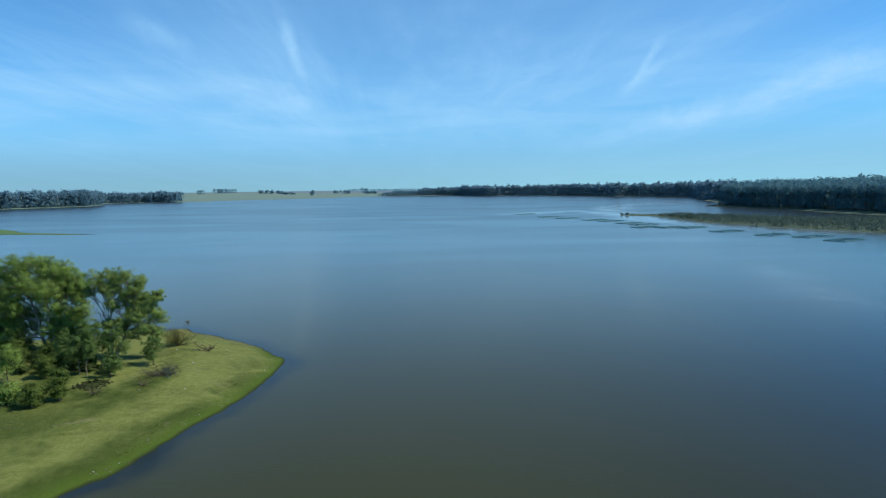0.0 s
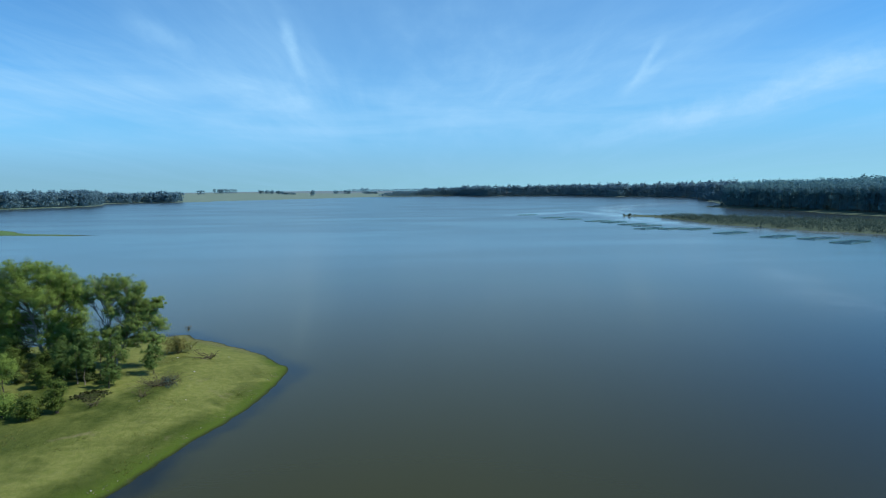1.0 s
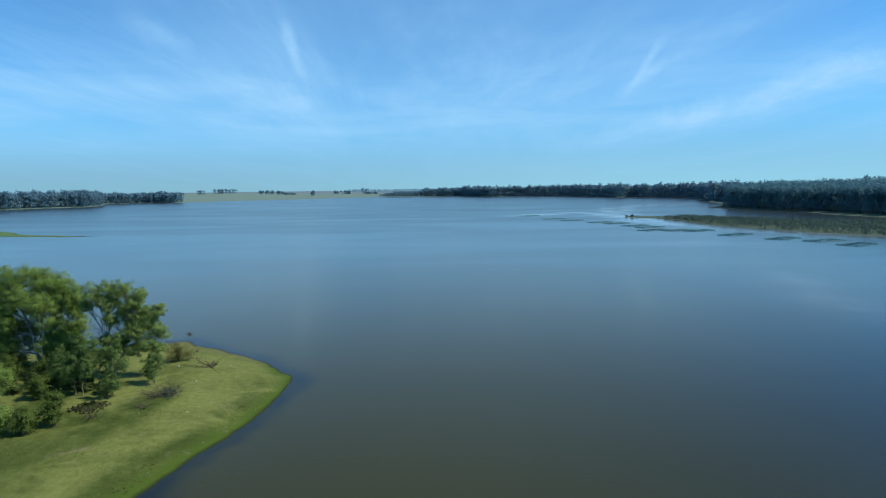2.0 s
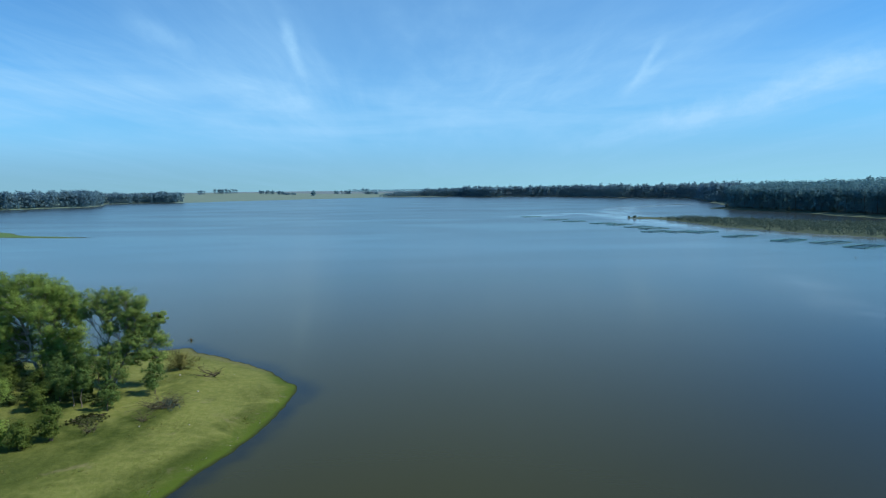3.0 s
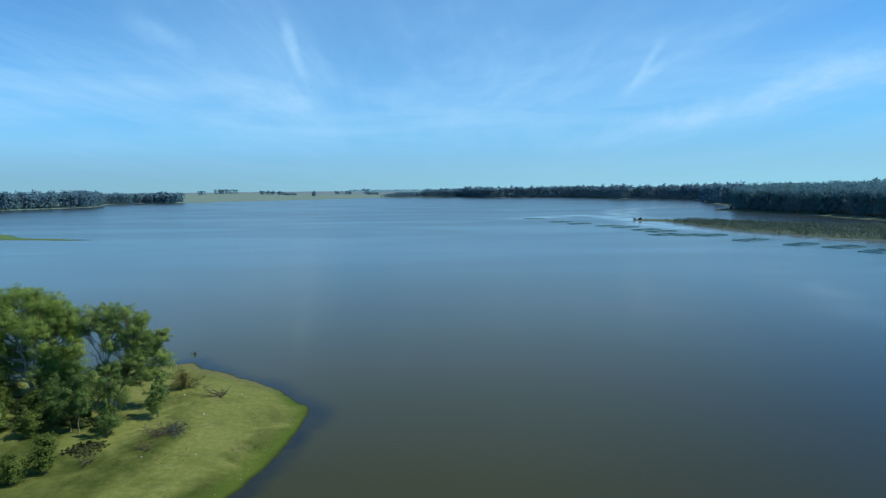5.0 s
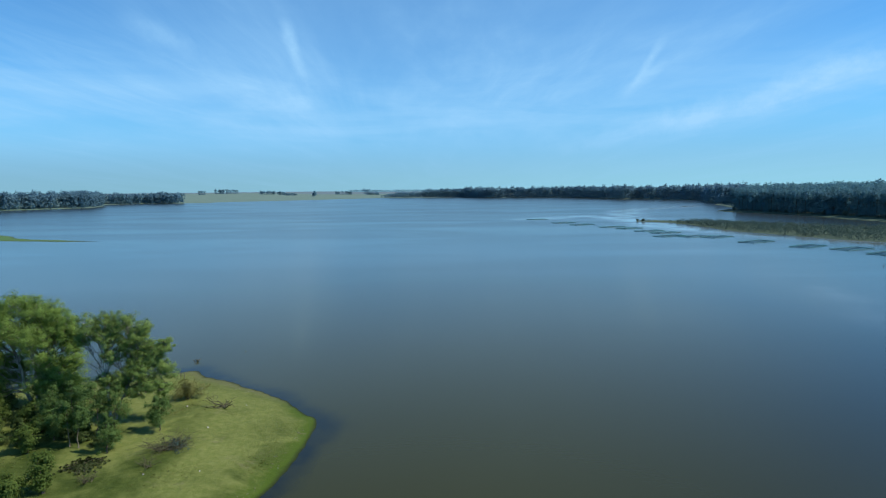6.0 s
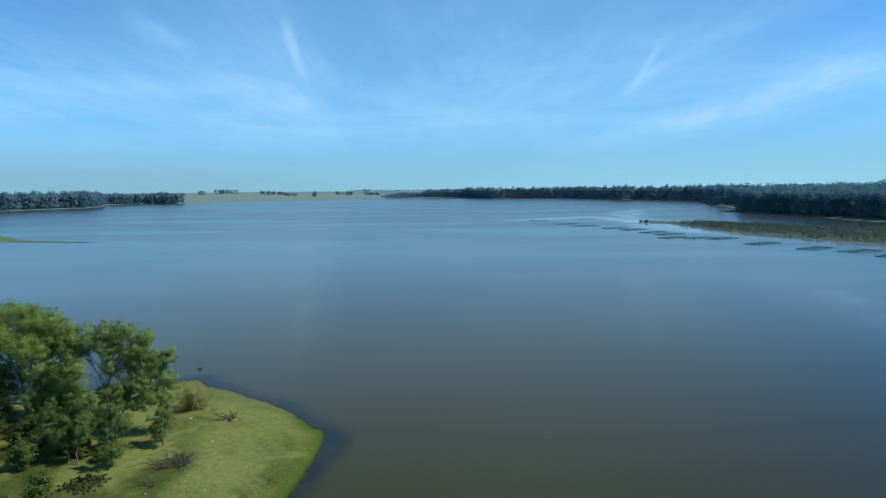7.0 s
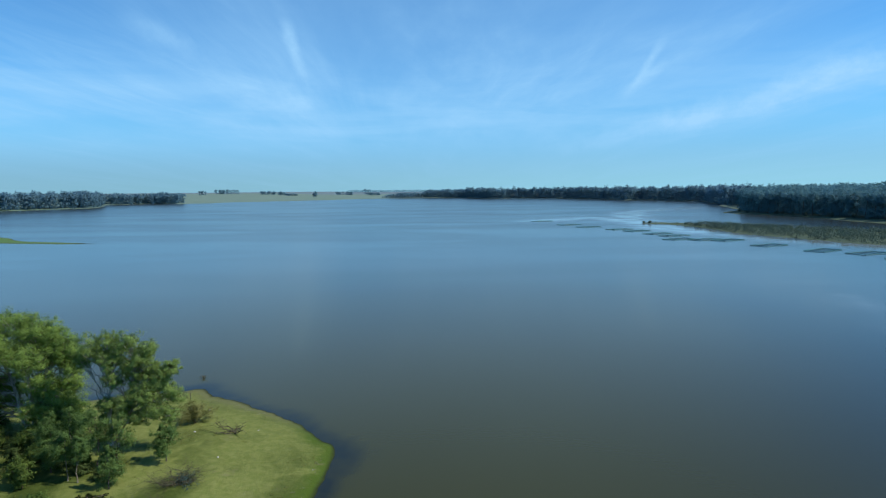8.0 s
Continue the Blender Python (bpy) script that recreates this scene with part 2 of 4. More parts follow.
# distance haze is mixed into these three leaf colours as blue
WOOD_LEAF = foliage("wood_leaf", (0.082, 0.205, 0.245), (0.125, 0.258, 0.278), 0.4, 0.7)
HAZE_LEAF = foliage("haze_leaf", (0.125, 0.245, 0.310), (0.150, 0.275, 0.330), 0.5, 0.7)
SPIT_LEAF = foliage("spit_leaf", (0.043, 0.082, 0.070), (0.110, 0.162, 0.126), 0.4, 0.7)
PALE_BARK = bark("pale_bark", (0.20, 0.17, 0.13), (0.55, 0.50, 0.42))
DARK_BARK = bark("dark_bark", (0.045, 0.036, 0.026), (0.14, 0.11, 0.08))
STEM_BARK = bark("stem_bark", (0.10, 0.085, 0.06), (0.26, 0.225, 0.165))
DEAD_BARK = bark("dead_bark", (0.045, 0.040, 0.018), (0.115, 0.100, 0.048))
NET = plain("green_net", (0.005, 0.16, 0.16), (0.02, 0.27, 0.25))
FLOAT_PIPE = plain("pipe", (0.006, 0.085, 0.10), (0.015, 0.15, 0.16), 0.5)
STONE = plain("pale_stone", (0.32, 0.31, 0.26), (0.50, 0.49, 0.44))
STRAW_BIT = plain("drift_straw", (0.13, 0.135, 0.065), (0.22, 0.21, 0.12), 0.9)
FENCE_WOOD = plain("fence_wood", (0.10, 0.085, 0.06), (0.22, 0.19, 0.14))


# ---- mesh helpers ----
def mesh_from(name, verts, faces, mat, smooth=False):
    """A mesh from an (n, 3) array and an (m, k) array of equal-sized faces."""
    verts, faces = np.asarray(verts, np.float32), np.asarray(faces, np.int32)
    me = bpy.data.meshes.new(name)
    m, k = faces.shape
    me.vertices.add(len(verts))
    me.vertices.foreach_set("co", verts.ravel())
    me.loops.add(m * k)
    me.loops.foreach_set("vertex_index", faces.ravel())
    me.polygons.add(m)
    me.polygons.foreach_set("loop_start", np.arange(0, m * k, k, dtype=np.int32))
    me.polygons.foreach_set("loop_total", np.full(m, k, np.int32))
    if smooth:
        me.polygons.foreach_set("use_smooth", np.ones(m, bool))
    me.update(calc_edges=True)
    me.materials.append(mat)
    return me


def part(name, me, parent, label=""):
    ob = new(name, me)
    ob.parent = parent
    return tagged(ob, label)


def empty(name, x, y, z, label, category, group=""):
    ob = new(name)
    ob.location = (x, y, z)
    ob.empty_display_size = 0.2
    return tagged(ob, label, category, group)


class Shape:
    """Collects quads for one mesh."""

    def __init__(self):
        self.v, self.f, self.count = [], [], 0

    def put(self, verts, faces):
        self.v.append(np.asarray(verts, float))
        self.f.append(np.asarray(faces, int) + self.count)
        self.count += len(self.v[-1])

    def mesh(self, name, mat, smooth=False):
        return mesh_from(name, np.concatenate(self.v), np.concatenate(self.f), mat, smooth)

    def tube(self, points, radii, sides=6):
        """A tapered, bent round bar."""
        pts = np.asarray(points, float)
        n = len(pts)
        way = np.gradient(pts, axis=0)
        way /= np.linalg.norm(way, axis=1)[:, None] + 1e-9
        side = np.cross(way, np.where(np.abs(way[:, 2:3]) > 0.9, [[1.0, 0, 0]], [[0, 0, 1.0]]))
        side /= np.linalg.norm(side, axis=1)[:, None] + 1e-9
        other = np.cross(way, side)
        a = np.linspace(0, 2 * math.pi, sides, endpoint=False)
        ring = np.cos(a)[None, :, None] * side[:, None] + np.sin(a)[None, :, None] * other[:, None]
        verts = (pts[:, None] + ring * np.asarray(radii, float)[:, None, None]).reshape(-1, 3)
        i, j = np.meshgrid(np.arange(n - 1), np.arange(sides), indexing="ij")
        k = (j + 1) % sides
        self.put(verts, np.stack([i * sides + j, i * sides + k, (i + 1) * sides + k, (i + 1) * sides + j], -1).reshape(-1, 4))
        self.put(np.repeat(verts[-sides:].mean(0)[None], 4, 0) + [[0, 0, 0], [1e-3, 0, 0], [1e-3, 1e-3, 0], [0, 1e-3, 0]], [[0, 1, 2, 3]])

    def box(self, lo, hi):
        (a, b, c), (d, e, f) = lo, hi
        self.put([(a, b, c), (d, b, c), (d, e, c), (a, e, c), (a, b, f), (d, b, f), (d, e, f), (a, e, f)],
                 [(0, 3, 2, 1), (4, 5, 6, 7), (0, 1, 5, 4), (1, 2, 6, 5), (2, 3, 7, 6), (3, 0, 4, 7)])

    def leaves(self, rng, centres, radii, each, size, droop=0.3, aspect=0.5, mess=0.55, core=None):
        """Sprays of leaves round clump centres: pointed quads, turned mostly outwards and hanging a little."""
        centres, radii = np.asarray(centres, float), np.asarray(radii, float)
        c = np.repeat(centres, each, 0)
        r = np.repeat(radii, each)[:, None]
        d = rng.normal(size=c.shape)
        d /= np.linalg.norm(d, axis=1)[:, None]
        stretch = np.repeat(rng.uniform(0.65, 1.4, (len(centres), 3)) * [1.0, 1.0, 0.75], each, 0)
        spot = c + d * r * np.clip(np.abs(rng.normal(0.62, 0.32, (len(c), 1))), 0, 1.12) * stretch
        out = d
        if core is not None:
            # seen from far, the whole crown turns its leaves outwards from its middle
            out = (spot - core) * [1.0, 1.0, 0.6]
            out = out / (np.linalg.norm(out, axis=1)[:, None] + 1e-9) + d * 0.45
        normal = out + rng.normal(size=c.shape) * mess + [0, 0, 0.35]
        normal /= np.linalg.norm(normal, axis=1)[:, None]
        long = rng.normal(size=c.shape) - [0, 0, droop]
        long -= normal * (long * normal).sum(1)[:, None]
        long /= np.linalg.norm(long, axis=1)[:, None] + 1e-9
        wide = np.cross(normal, long)
        s = size * rng.uniform(0.6, 1.35, (len(c), 1))
        verts = np.stack([spot - long * s * 0.5, spot + wide * s * aspect * 0.5, spot + long * s * 0.5,
                          spot - wide * s * aspect * 0.5], 1).reshape(-1, 3)
        self.put(verts, np.arange(len(verts)).reshape(-1, 4))


def bent(rng, a, b, steps=6, sag=0.08, wander=0.05):
    """Points of a branch from a to b that bows and wanders."""
    a, b = np.asarray(a, float), np.asarray(b, float)
    s = np.linspace(0, 1, steps)[:, None]
    length = np.linalg.norm(b - a)
    pts = a + (b - a) * s
    pts[:, 2] += (np.sin(s[:, 0] * math.pi) * sag * length)
    pts[1:-1] += rng.normal(size=(steps - 2, 3)) * wander * length / steps ** 0.5
    return pts


# ---- the ground: one sheet, land above the lake level and lake bed below it ----
def smooth_line(points, steps=6):
    """A closed Catmull-Rom curve through control points."""
    p = np.asarray(points, float)
    n, out = len(p), []
    for i in range(n):
        a, b, c, d = p[i - 1], p[i], p[(i + 1) % n], p[(i + 2) % n]
        for s in np.linspace(0, 1, steps, endpoint=False):
            out.append(0.5 * (2 * b + (c - a) * s + (2 * a - 5 * b + 4 * c - d) * s * s + (3 * b - a - 3 * c + d) * s ** 3))
    return np.array(out)


def signed(line, x, y):
    """Distance to a closed line, positive inside."""
    best = np.full(x.shape, 1e12)
    inside = np.zeros(x.shape, bool)
    for (ax, ay), (bx, by) in zip(line, np.roll(line, -1, 0)):
        dx, dy = bx - ax, by - ay
        s = np.clip(((x - ax) * dx + (y - ay) * dy) / (dx * dx + dy * dy + 1e-12), 0, 1)
        best = np.minimum(best, (x - ax - s * dx) ** 2 + (y - ay - s * dy) ** 2)
        if by != ay:
            inside ^= ((ay > y) != (by > y)) & (x < ax + (y - ay) / (by - ay) * dx)
    return np.where(inside, 1, -1) * np.sqrt(best)


PENINSULA = smooth_line([(-25.3, 88), (-25.5, 83.5), (-25.8, 79.0), (-26.8, 73.8), (-28.1, 69.2), (-29.8, 65.2), (-31.0, 61.3), (-31.6, 57.7), (-31.9, 54.5),
                         (-34.6, 51.0), (-38, 43), (-55, 20), (-100, -10), (-170, -40), (-190, 60), (-140, 100), (-95, 104), (-72, 109), (-57, 114), (-53.2, 114.8),
                         (-50.8, 115.4), (-49.2, 113.9), (-47.6, 112.3), (-42.6, 109.0), (-39.2, 105.9), (-35, 103.6), (-31.9, 100.6), (-28.9, 96.2), (-27.0, 94.4), (-25.7, 92.8)])
BAR = smooth_line([(-213, 383), (-242, 390), (-275, 402), (-297, 417), (-330, 446), (-420, 470), (-420, 420), (-340, 398), (-290, 391), (-262, 386), (-240, 381)])
SPIT = smooth_line([(155, 534), (172, 511), (177, 500), (181, 474), (183, 415), (191, 391), (205, 352), (221, 325), (232, 310), (262, 272),
                    (310, 225), (400, 240), (380, 300), (345, 345), (297, 398), (252, 432), (220, 480), (203, 505), (183, 526)])
MAINLAND = np.array([(-4900, 800), (-1200, 860), (-900, 930), (-746, 1010), (-700, 1085), (-668, 1128), (-700, 1230), (-776, 1369),
                     (-715, 1430), (-630, 1420), (-562, 1452), (-590, 1490), (-531, 1557), (-434, 1631), (-307, 1789), (-195, 1900),
                     (-76, 1905), (31, 1900), (109, 1724), (250, 1690), (329, 1611), (380, 1460), (393, 1360), (430, 1400),
                     (500, 1200), (448, 1040), (405, 900), (374, 805), (336, 752), (309, 708), (314, 668), (326, 634), (334, 598), (340, 565), (341, 523), (342, 480),
                     (380, 400), (470, 330), (600, 200), (700, 0), (4900, -300), (4900, 4900), (-4900, 4900)], float)


def ripple(x, y, scale, seed):
    """Cheap smooth noise from a few waves."""
    r = np.random.default_rng(seed)
    out = 0
    for k in range(7):
        a, w = r.uniform(0, 2 * math.pi), scale * r.uniform(0.5, 2.0)
        out = out + np.sin((x * math.cos(a) + y * math.sin(a)) * w + r.uniform(0, 6.28)) / 7 ** 0.5
    return out


def ground_height(x, y):
    x, y = np.asarray(x, float), np.asarray(y, float)
    wob = ripple(x, y, 0.55, 3) * 0.35 + ripple(x, y, 1.6, 4) * 0.16
    near = signed(PENINSULA, x, y) + wob
    h = np.where(near > 0, 1.35 * (1 - np.exp(-np.maximum(near, 0) / 7.0)), np.maximum(near * 0.16, -3))
    h = h + np.where(near > 1, ripple(x, y, 0.30, 5) * 0.10 * np.clip(near / 8, 0, 1), 0)
    wob2 = ripple(x, y, 0.12, 6) * 1.2
    for line, top, run in ((BAR, 1.2, 14.0), (SPIT, 1.4, 5.0)):
        d = signed(line, x, y) + wob2
        h = np.maximum(h, np.where(d > 0, top * (1 - np.exp(-np.maximum(d, 0) / run)), np.maximum(d * 0.1, -3)))
    d = signed(MAINLAND, x, y) + ripple(x, y, 0.03, 7) * 5
    wooded = 1 / (1 + np.exp(-(np.abs(x + 250) - 430) / 60))
    top = 2.5 + 9.5 * wooded
    inland = 1.4 * (1 - np.exp(-np.maximum(d, 0) / 8)) + top * (1 - np.exp(-np.maximum(d - 20, 0) / 260))
    h = np.maximum(h, np.where(d > 0, inland, np.maximum(d * 0.06, -3)))
    return h


def steps_between(*stops):
    """Grid lines from (place, spacing) stops; the spacing eases from stop to stop."""
    out = [stops[0][0]]
    for (a, da), (b, db) in zip(stops, stops[1:]):
        while out[-1] < b - 1e-6:
            f = (out[-1] - a) / (b - a)
            out.append(min(b, out[-1] + da + (db - da) * f))
    return np.array(out)


def build_ground():
    gx = steps_between((-4900, 250), (-1000, 25), (-300, 7), (-85, 1.6), (-70, 1.0), (-45, 1.0), (-22, 0.85), (0, 5), (140, 5), (420, 6), (700, 25), (4900, 250))
    gy = steps_between((-4900, 250), (-300, 40), (20, 3), (45, 0.85), (122, 0.85), (150, 5), (560, 6), (2000, 14), (4900, 150))
    x, y = np.meshgrid(gx, gy, indexing="ij")
    z = ground_height(x, y)
    i, j = np.meshgrid(np.arange(len(gx) - 1), np.arange(len(gy) - 1), indexing="ij")
    k = len(gy)
    faces = np.stack([i * k + j, (i + 1) * k + j, (i + 1) * k + j + 1, i * k + j + 1], -1).reshape(-1, 4)
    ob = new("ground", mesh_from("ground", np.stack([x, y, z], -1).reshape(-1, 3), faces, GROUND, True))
    tagged(ob, "short grazed green grass on low land round the lake", "ground", kind="structure")
    gx, gy = gx[::2], gy[::2]
    x, y = np.meshgrid(gx, gy, indexing="ij")
    i, j = np.meshgrid(np.arange(len(gx) - 1), np.arange(len(gy) - 1), indexing="ij")
    k = len(gy)
    faces = np.stack([i * k + j, (i + 1) * k + j, (i + 1) * k + j + 1, i * k + j + 1], -1).reshape(-1, 4)
    # the water's surface, with the weed belt round the peninsula and the slicks off the spit
    near = -(signed(PENINSULA, x, y) + ripple(x, y, 0.9, 8) * 0.25)
    reach = 2.6 + 0.5 * np.clip((y - 60) / 30, 0, 1) * np.clip((100 - y) / 10, 0, 1) + ripple(x, y, 0.25, 9) * 0.5
    reach = reach + 2.2 * np.exp(-((x + 51) ** 2 + (y - 118) ** 2) / 10) + 2.6 * np.exp(-((x + 23.6) ** 2 + (y - 92) ** 2) / 18) + 1.5 * np.exp(-((x + 30.2) ** 2 + (y - 58) ** 2) / 12)
    weed = np.clip((reach - near) / (0.6 * reach), 0, 1)
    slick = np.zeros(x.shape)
    for line, wide, sheen in SLICKS:
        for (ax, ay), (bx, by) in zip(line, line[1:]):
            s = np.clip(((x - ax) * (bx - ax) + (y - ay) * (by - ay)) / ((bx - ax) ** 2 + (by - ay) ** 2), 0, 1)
            slick = np.maximum(slick, sheen * np.clip(1.2 - np.hypot(x - ax - s * (bx - ax), y - ay - s * (by - ay)) / wide, 0, 1))
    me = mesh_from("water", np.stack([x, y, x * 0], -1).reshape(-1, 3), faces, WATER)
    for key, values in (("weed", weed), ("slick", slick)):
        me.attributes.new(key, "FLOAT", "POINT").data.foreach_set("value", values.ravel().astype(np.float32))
    tagged(new("water", me), "calm murky lake water with faint wind ripples", "lake", kind="structure")


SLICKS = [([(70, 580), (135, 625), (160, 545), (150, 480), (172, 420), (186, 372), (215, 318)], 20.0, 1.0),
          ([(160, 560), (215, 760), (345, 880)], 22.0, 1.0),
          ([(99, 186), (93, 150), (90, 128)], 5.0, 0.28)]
build_ground()


def level(x, y):
    return float(ground_height(np.array([x]), np.array([y]))[0])


# ---- trees of the peninsula ----
def tree(name, x, y, trunks, lobes, leaf, trunk_mat, label, seed, clumps=9, each=60, size=0.34, spread=0.6, bare=(), thick=0.3, category="tree", group=""):
    """A broad-leaved tree: trunks that rise and fork, a limb to every lobe, twigs to its clumps, leaves round them.
    trunks: (foot x, foot y, top x, top y, top z); lobes: (x, y, z, radius) from the foot."""
    rng = np.random.default_rng(seed)
    root = empty(name, x, y, level(x, y) - 0.05, label, category, group)
    tops = []
    for fx, fy, tx, ty, tz in trunks:
        s = Shape()
        pts = bent(rng, (fx, fy, -0.1), (tx, ty, tz), 9, 0.0, 0.03)
        rad = np.linspace(thick, thick * 0.35, 9)
        rad[0] *= 1.5
        s.tube(pts, rad, 9)
        part("trunk", s.mesh("trunk", trunk_mat, True), root)
        tops.append(pts)
    for lx, ly, lz, lr in lobes:
        # the limb starts on the nearest trunk, some way below the lobe
        all_pts = np.concatenate([t[2:] for t in tops])
        cost = np.linalg.norm(all_pts[:, :2] - (lx, ly), axis=1) + np.abs(all_pts[:, 2] - lz * 0.62)
        start = all_pts[np.argmin(cost)]
        wood, green = Shape(), Shape()
        limb = bent(rng, start, (lx, ly, lz - 0.2 * lr), 7, 0.06, 0.10)
        wood.tube(limb, np.linspace(thick * 0.36, thick * 0.10, 7), 6)
        d = rng.normal(size=(clumps, 3))
        d /= np.linalg.norm(d, axis=1)[:, None]
        d[:, 2] = d[:, 2] * 0.9 + 0.10
        centres = np.array((lx, ly, lz)) + d * lr * rng.uniform(0.3, 0.98, (clumps, 1))
        centres[:, 2] = np.maximum(centres[:, 2], 0.25)
        for c in centres:
            wood.tube(bent(rng, limb[rng.integers(3, 7)], c, 4, 0.05, 0.10), np.linspace(thick * 0.11, thick * 0.03, 4), 4)
        radii = lr * spread * rng.uniform(0.55, 0.95, clumps)
        green.leaves(rng, centres, radii, int(each * max(1.0, lr * lr / 4)), size, mess=0.42, core=(lx, ly, lz - 0.3 * lr))
        limb_ob = part("limb", wood.mesh("limb", trunk_mat, True), root)
        part("foliage", green.mesh("foliage", leaf), limb_ob)
    for bx, by, bz in bare:
        s = Shape()
        all_pts = np.concatenate([t[2:7] for t in tops])
        start = all_pts[np.argmin(np.linalg.norm(all_pts - (bx * 0.3, by * 0.3, bz * 0.6), axis=1))]
        limb = bent(rng, start, (bx, by, bz), 7, 0.04, 0.12)
        s.tube(limb, np.linspace(thick * 0.25, thick * 0.06, 7), 5)
        for _ in range(9):
            p = limb[rng.integers(2, 7)]
            s.tube(bent(rng, p, p + rng.normal(size=3) * 0.8 + (0, 0, 0.7), 4, 0.0, 0.15), np.linspace(thick * 0.07, thick * 0.02, 4), 4)
        part("bare_branch", s.mesh("bare_branch", PALE_BARK, True), root, "bare grey branch")
    return root


tree("eucalyptus_tree", -63.3, 94.5,
     [(0, 0, -0.8, 0.2, 11.5), (-0.6, 0.2, -4.2, 0.8, 10.5), (0.5, -0.2, 2.2, 0.2, 10.5)],
     [(-4.0, 0, 14.2, 2.5), (-1.4, 0, 14.4, 2.5), (1.2, -0.3, 13.5, 2.4), (-6.8, 0.5, 13.2, 2.5), (3.4, 0, 11.6, 2.2), (4.7, 0.3, 9.4, 1.9),
      (4.8, 0.4, 6.9, 1.9), (0.2, -2.2, 10.6, 2.5), (-5, -1.8, 9.2, 2.6), (-8.4, 0.6, 10.0, 2.5), (3.4, -1.4, 5.2, 2.0), (-3, 2, 9.6, 2.6),
      (1.4, 2.2, 9.8, 2.6), (-6.6, -0.6, 6.2, 2.2), (4.6, -0.4, 3.6, 1.8), (-2.4, -2.4, 12.0, 2.4), (-9.6, 0, 7.2, 2.2), (2.6, -2.2, 7.8, 2.1),
      (-3.8, -2.8, 7.8, 1.8), (-9.4, 0.2, 12.4, 2.2), (2.4, -1.8, 10.4, 2.1), (-4.6, -2.2, 4.8, 1.7), (-8.0, -1.2, 4.2, 1.9), (1.8, -2.6, 4.6, 1.8),
      (-6.4, -2.8, 7.6, 2.0), (2.6, -1.6, 2.6, 1.6), (-5.6, -2.0, 2.6, 1.6), (-10.8, 0, 9.8, 2.2), (-4.0, 1.8, 6.4, 2.0), (-1.0, 2.2, 5.4, 2.0), (2.2, 1.8, 6.0, 1.8),
      (2.4, 0.2, 13.4, 2.1), (4.2, -0.2, 12.2, 2.0), (5.0, 0, 10.6, 1.9), (-5.0, 0.6, 6.6, 2.1), (-3.4, 1.6, 4.4, 2.0), (-6.2, 0.6, 4.2, 2.0), (-8.6, 0.6, 6.0, 2.0),
      (-0.4, 1.8, 12.0, 2.2), (-5.4, 0.4, 11.6, 2.2), (1.4, 1.6, 3.4, 1.8), (-7.4, -1.4, 10.6, 2.0)],
     GUM_LEAF, PALE_BARK, "tall broad eucalyptus with pale trunks and dense green crown", 11, clumps=52, each=104, size=0.17, spread=0.42, thick=0.30)
tree("eucalyptus_tree", -52.0, 91.0,
     [(0, 0, 0.4, 0, 9.5), (0.5, 0.1, 4.4, 0.2, 8.5)],
     [(-1.8, 0, 12.4, 1.7), (0.3, 0.5, 12.9, 1.6), (3.0, 0, 12.8, 1.7), (5.1, 0, 11.9, 1.5), (7.8, 0, 9.7, 1.2), (3.5, -0.6, 10.0, 1.9),
      (5.5, 0, 8.2, 1.8), (7.7, 0, 6.4, 1.7), (6.0, -1.2, 5.2, 1.7), (3.8, 0.2, 7.2, 1.7), (2.2, 1, 9.2, 1.6), (0.8, -0.6, 10.8, 1.6),
      (-2.9, 0.5, 10.4, 1.1), (1.6, 0.5, 4.6, 1.4), (4.2, -1.0, 4.2, 1.5), (7.4, -0.6, 4.2, 1.4), (2.4, -0.8, 5.8, 1.5), (0.2, -0.8, 5.6, 1.2), (-0.6, 0.4, 3.6, 1.3), (5.0, -1.4, 6.6, 1.5), (1.4, -1.0, 8.6, 1.3),
      (1.6, -0.3, 11.8, 1.5), (4.3, -0.3, 11.2, 1.6), (6.6, 0, 9.0, 1.5), (3.0, 0.6, 8.4, 1.5), (-0.8, 0.2, 11.4, 1.4), (6.6, 0.2, 7.4, 1.5), (4.8, 0.6, 9.6, 1.5)],
     GUM_LEAF_PALE, PALE_BARK, "tall open eucalyptus with a leaning crown and bare inner branches", 12, clumps=44, each=92, size=0.16, spread=0.42,
     thick=0.30, bare=((-1.6, 0.2, 9.6), (-2.2, -0.3, 7.8), (-0.6, 0.4, 8.8), (-1.4, 0.6, 6.6), (0.2, -0.5, 9.4)))


def young_tree(x, y, tall, wide, seed, label, leaf=YOUNG_LEAF, cone=False, clear=0.25, bark_mat=DARK_BARK, lean=0.0):
    """A young tree: one thin stem, lobes up its height; a cone narrows to the top."""
    rng = np.random.default_rng(seed)
    lobes = []
    count = 7
    for i in range(count):
        f = i / (count - 1)
        z = tall * (clear + (0.92 - clear) * f)
        r = wide * 0.5 * ((1.05 - 0.8 * f) if cone else (0.55 + 0.9 * math.sin(math.pi * min(1, 0.2 + 0.75 * f))) * 0.8)
        a = rng.uniform(0, 6.28)
        lobes.append((lean * f + math.cos(a) * r * 0.45, math.sin(a) * r * 0.45, z, max(0.35, r * 0.75)))
    return tree("young_tree", x, y, [(0, 0, lean * 0.8, 0, tall * 0.9)], lobes, leaf, bark_mat, label, seed, clumps=16, each=60, size=0.165, spread=0.52,
                thick=0.065, group="young trees under the eucalypts")


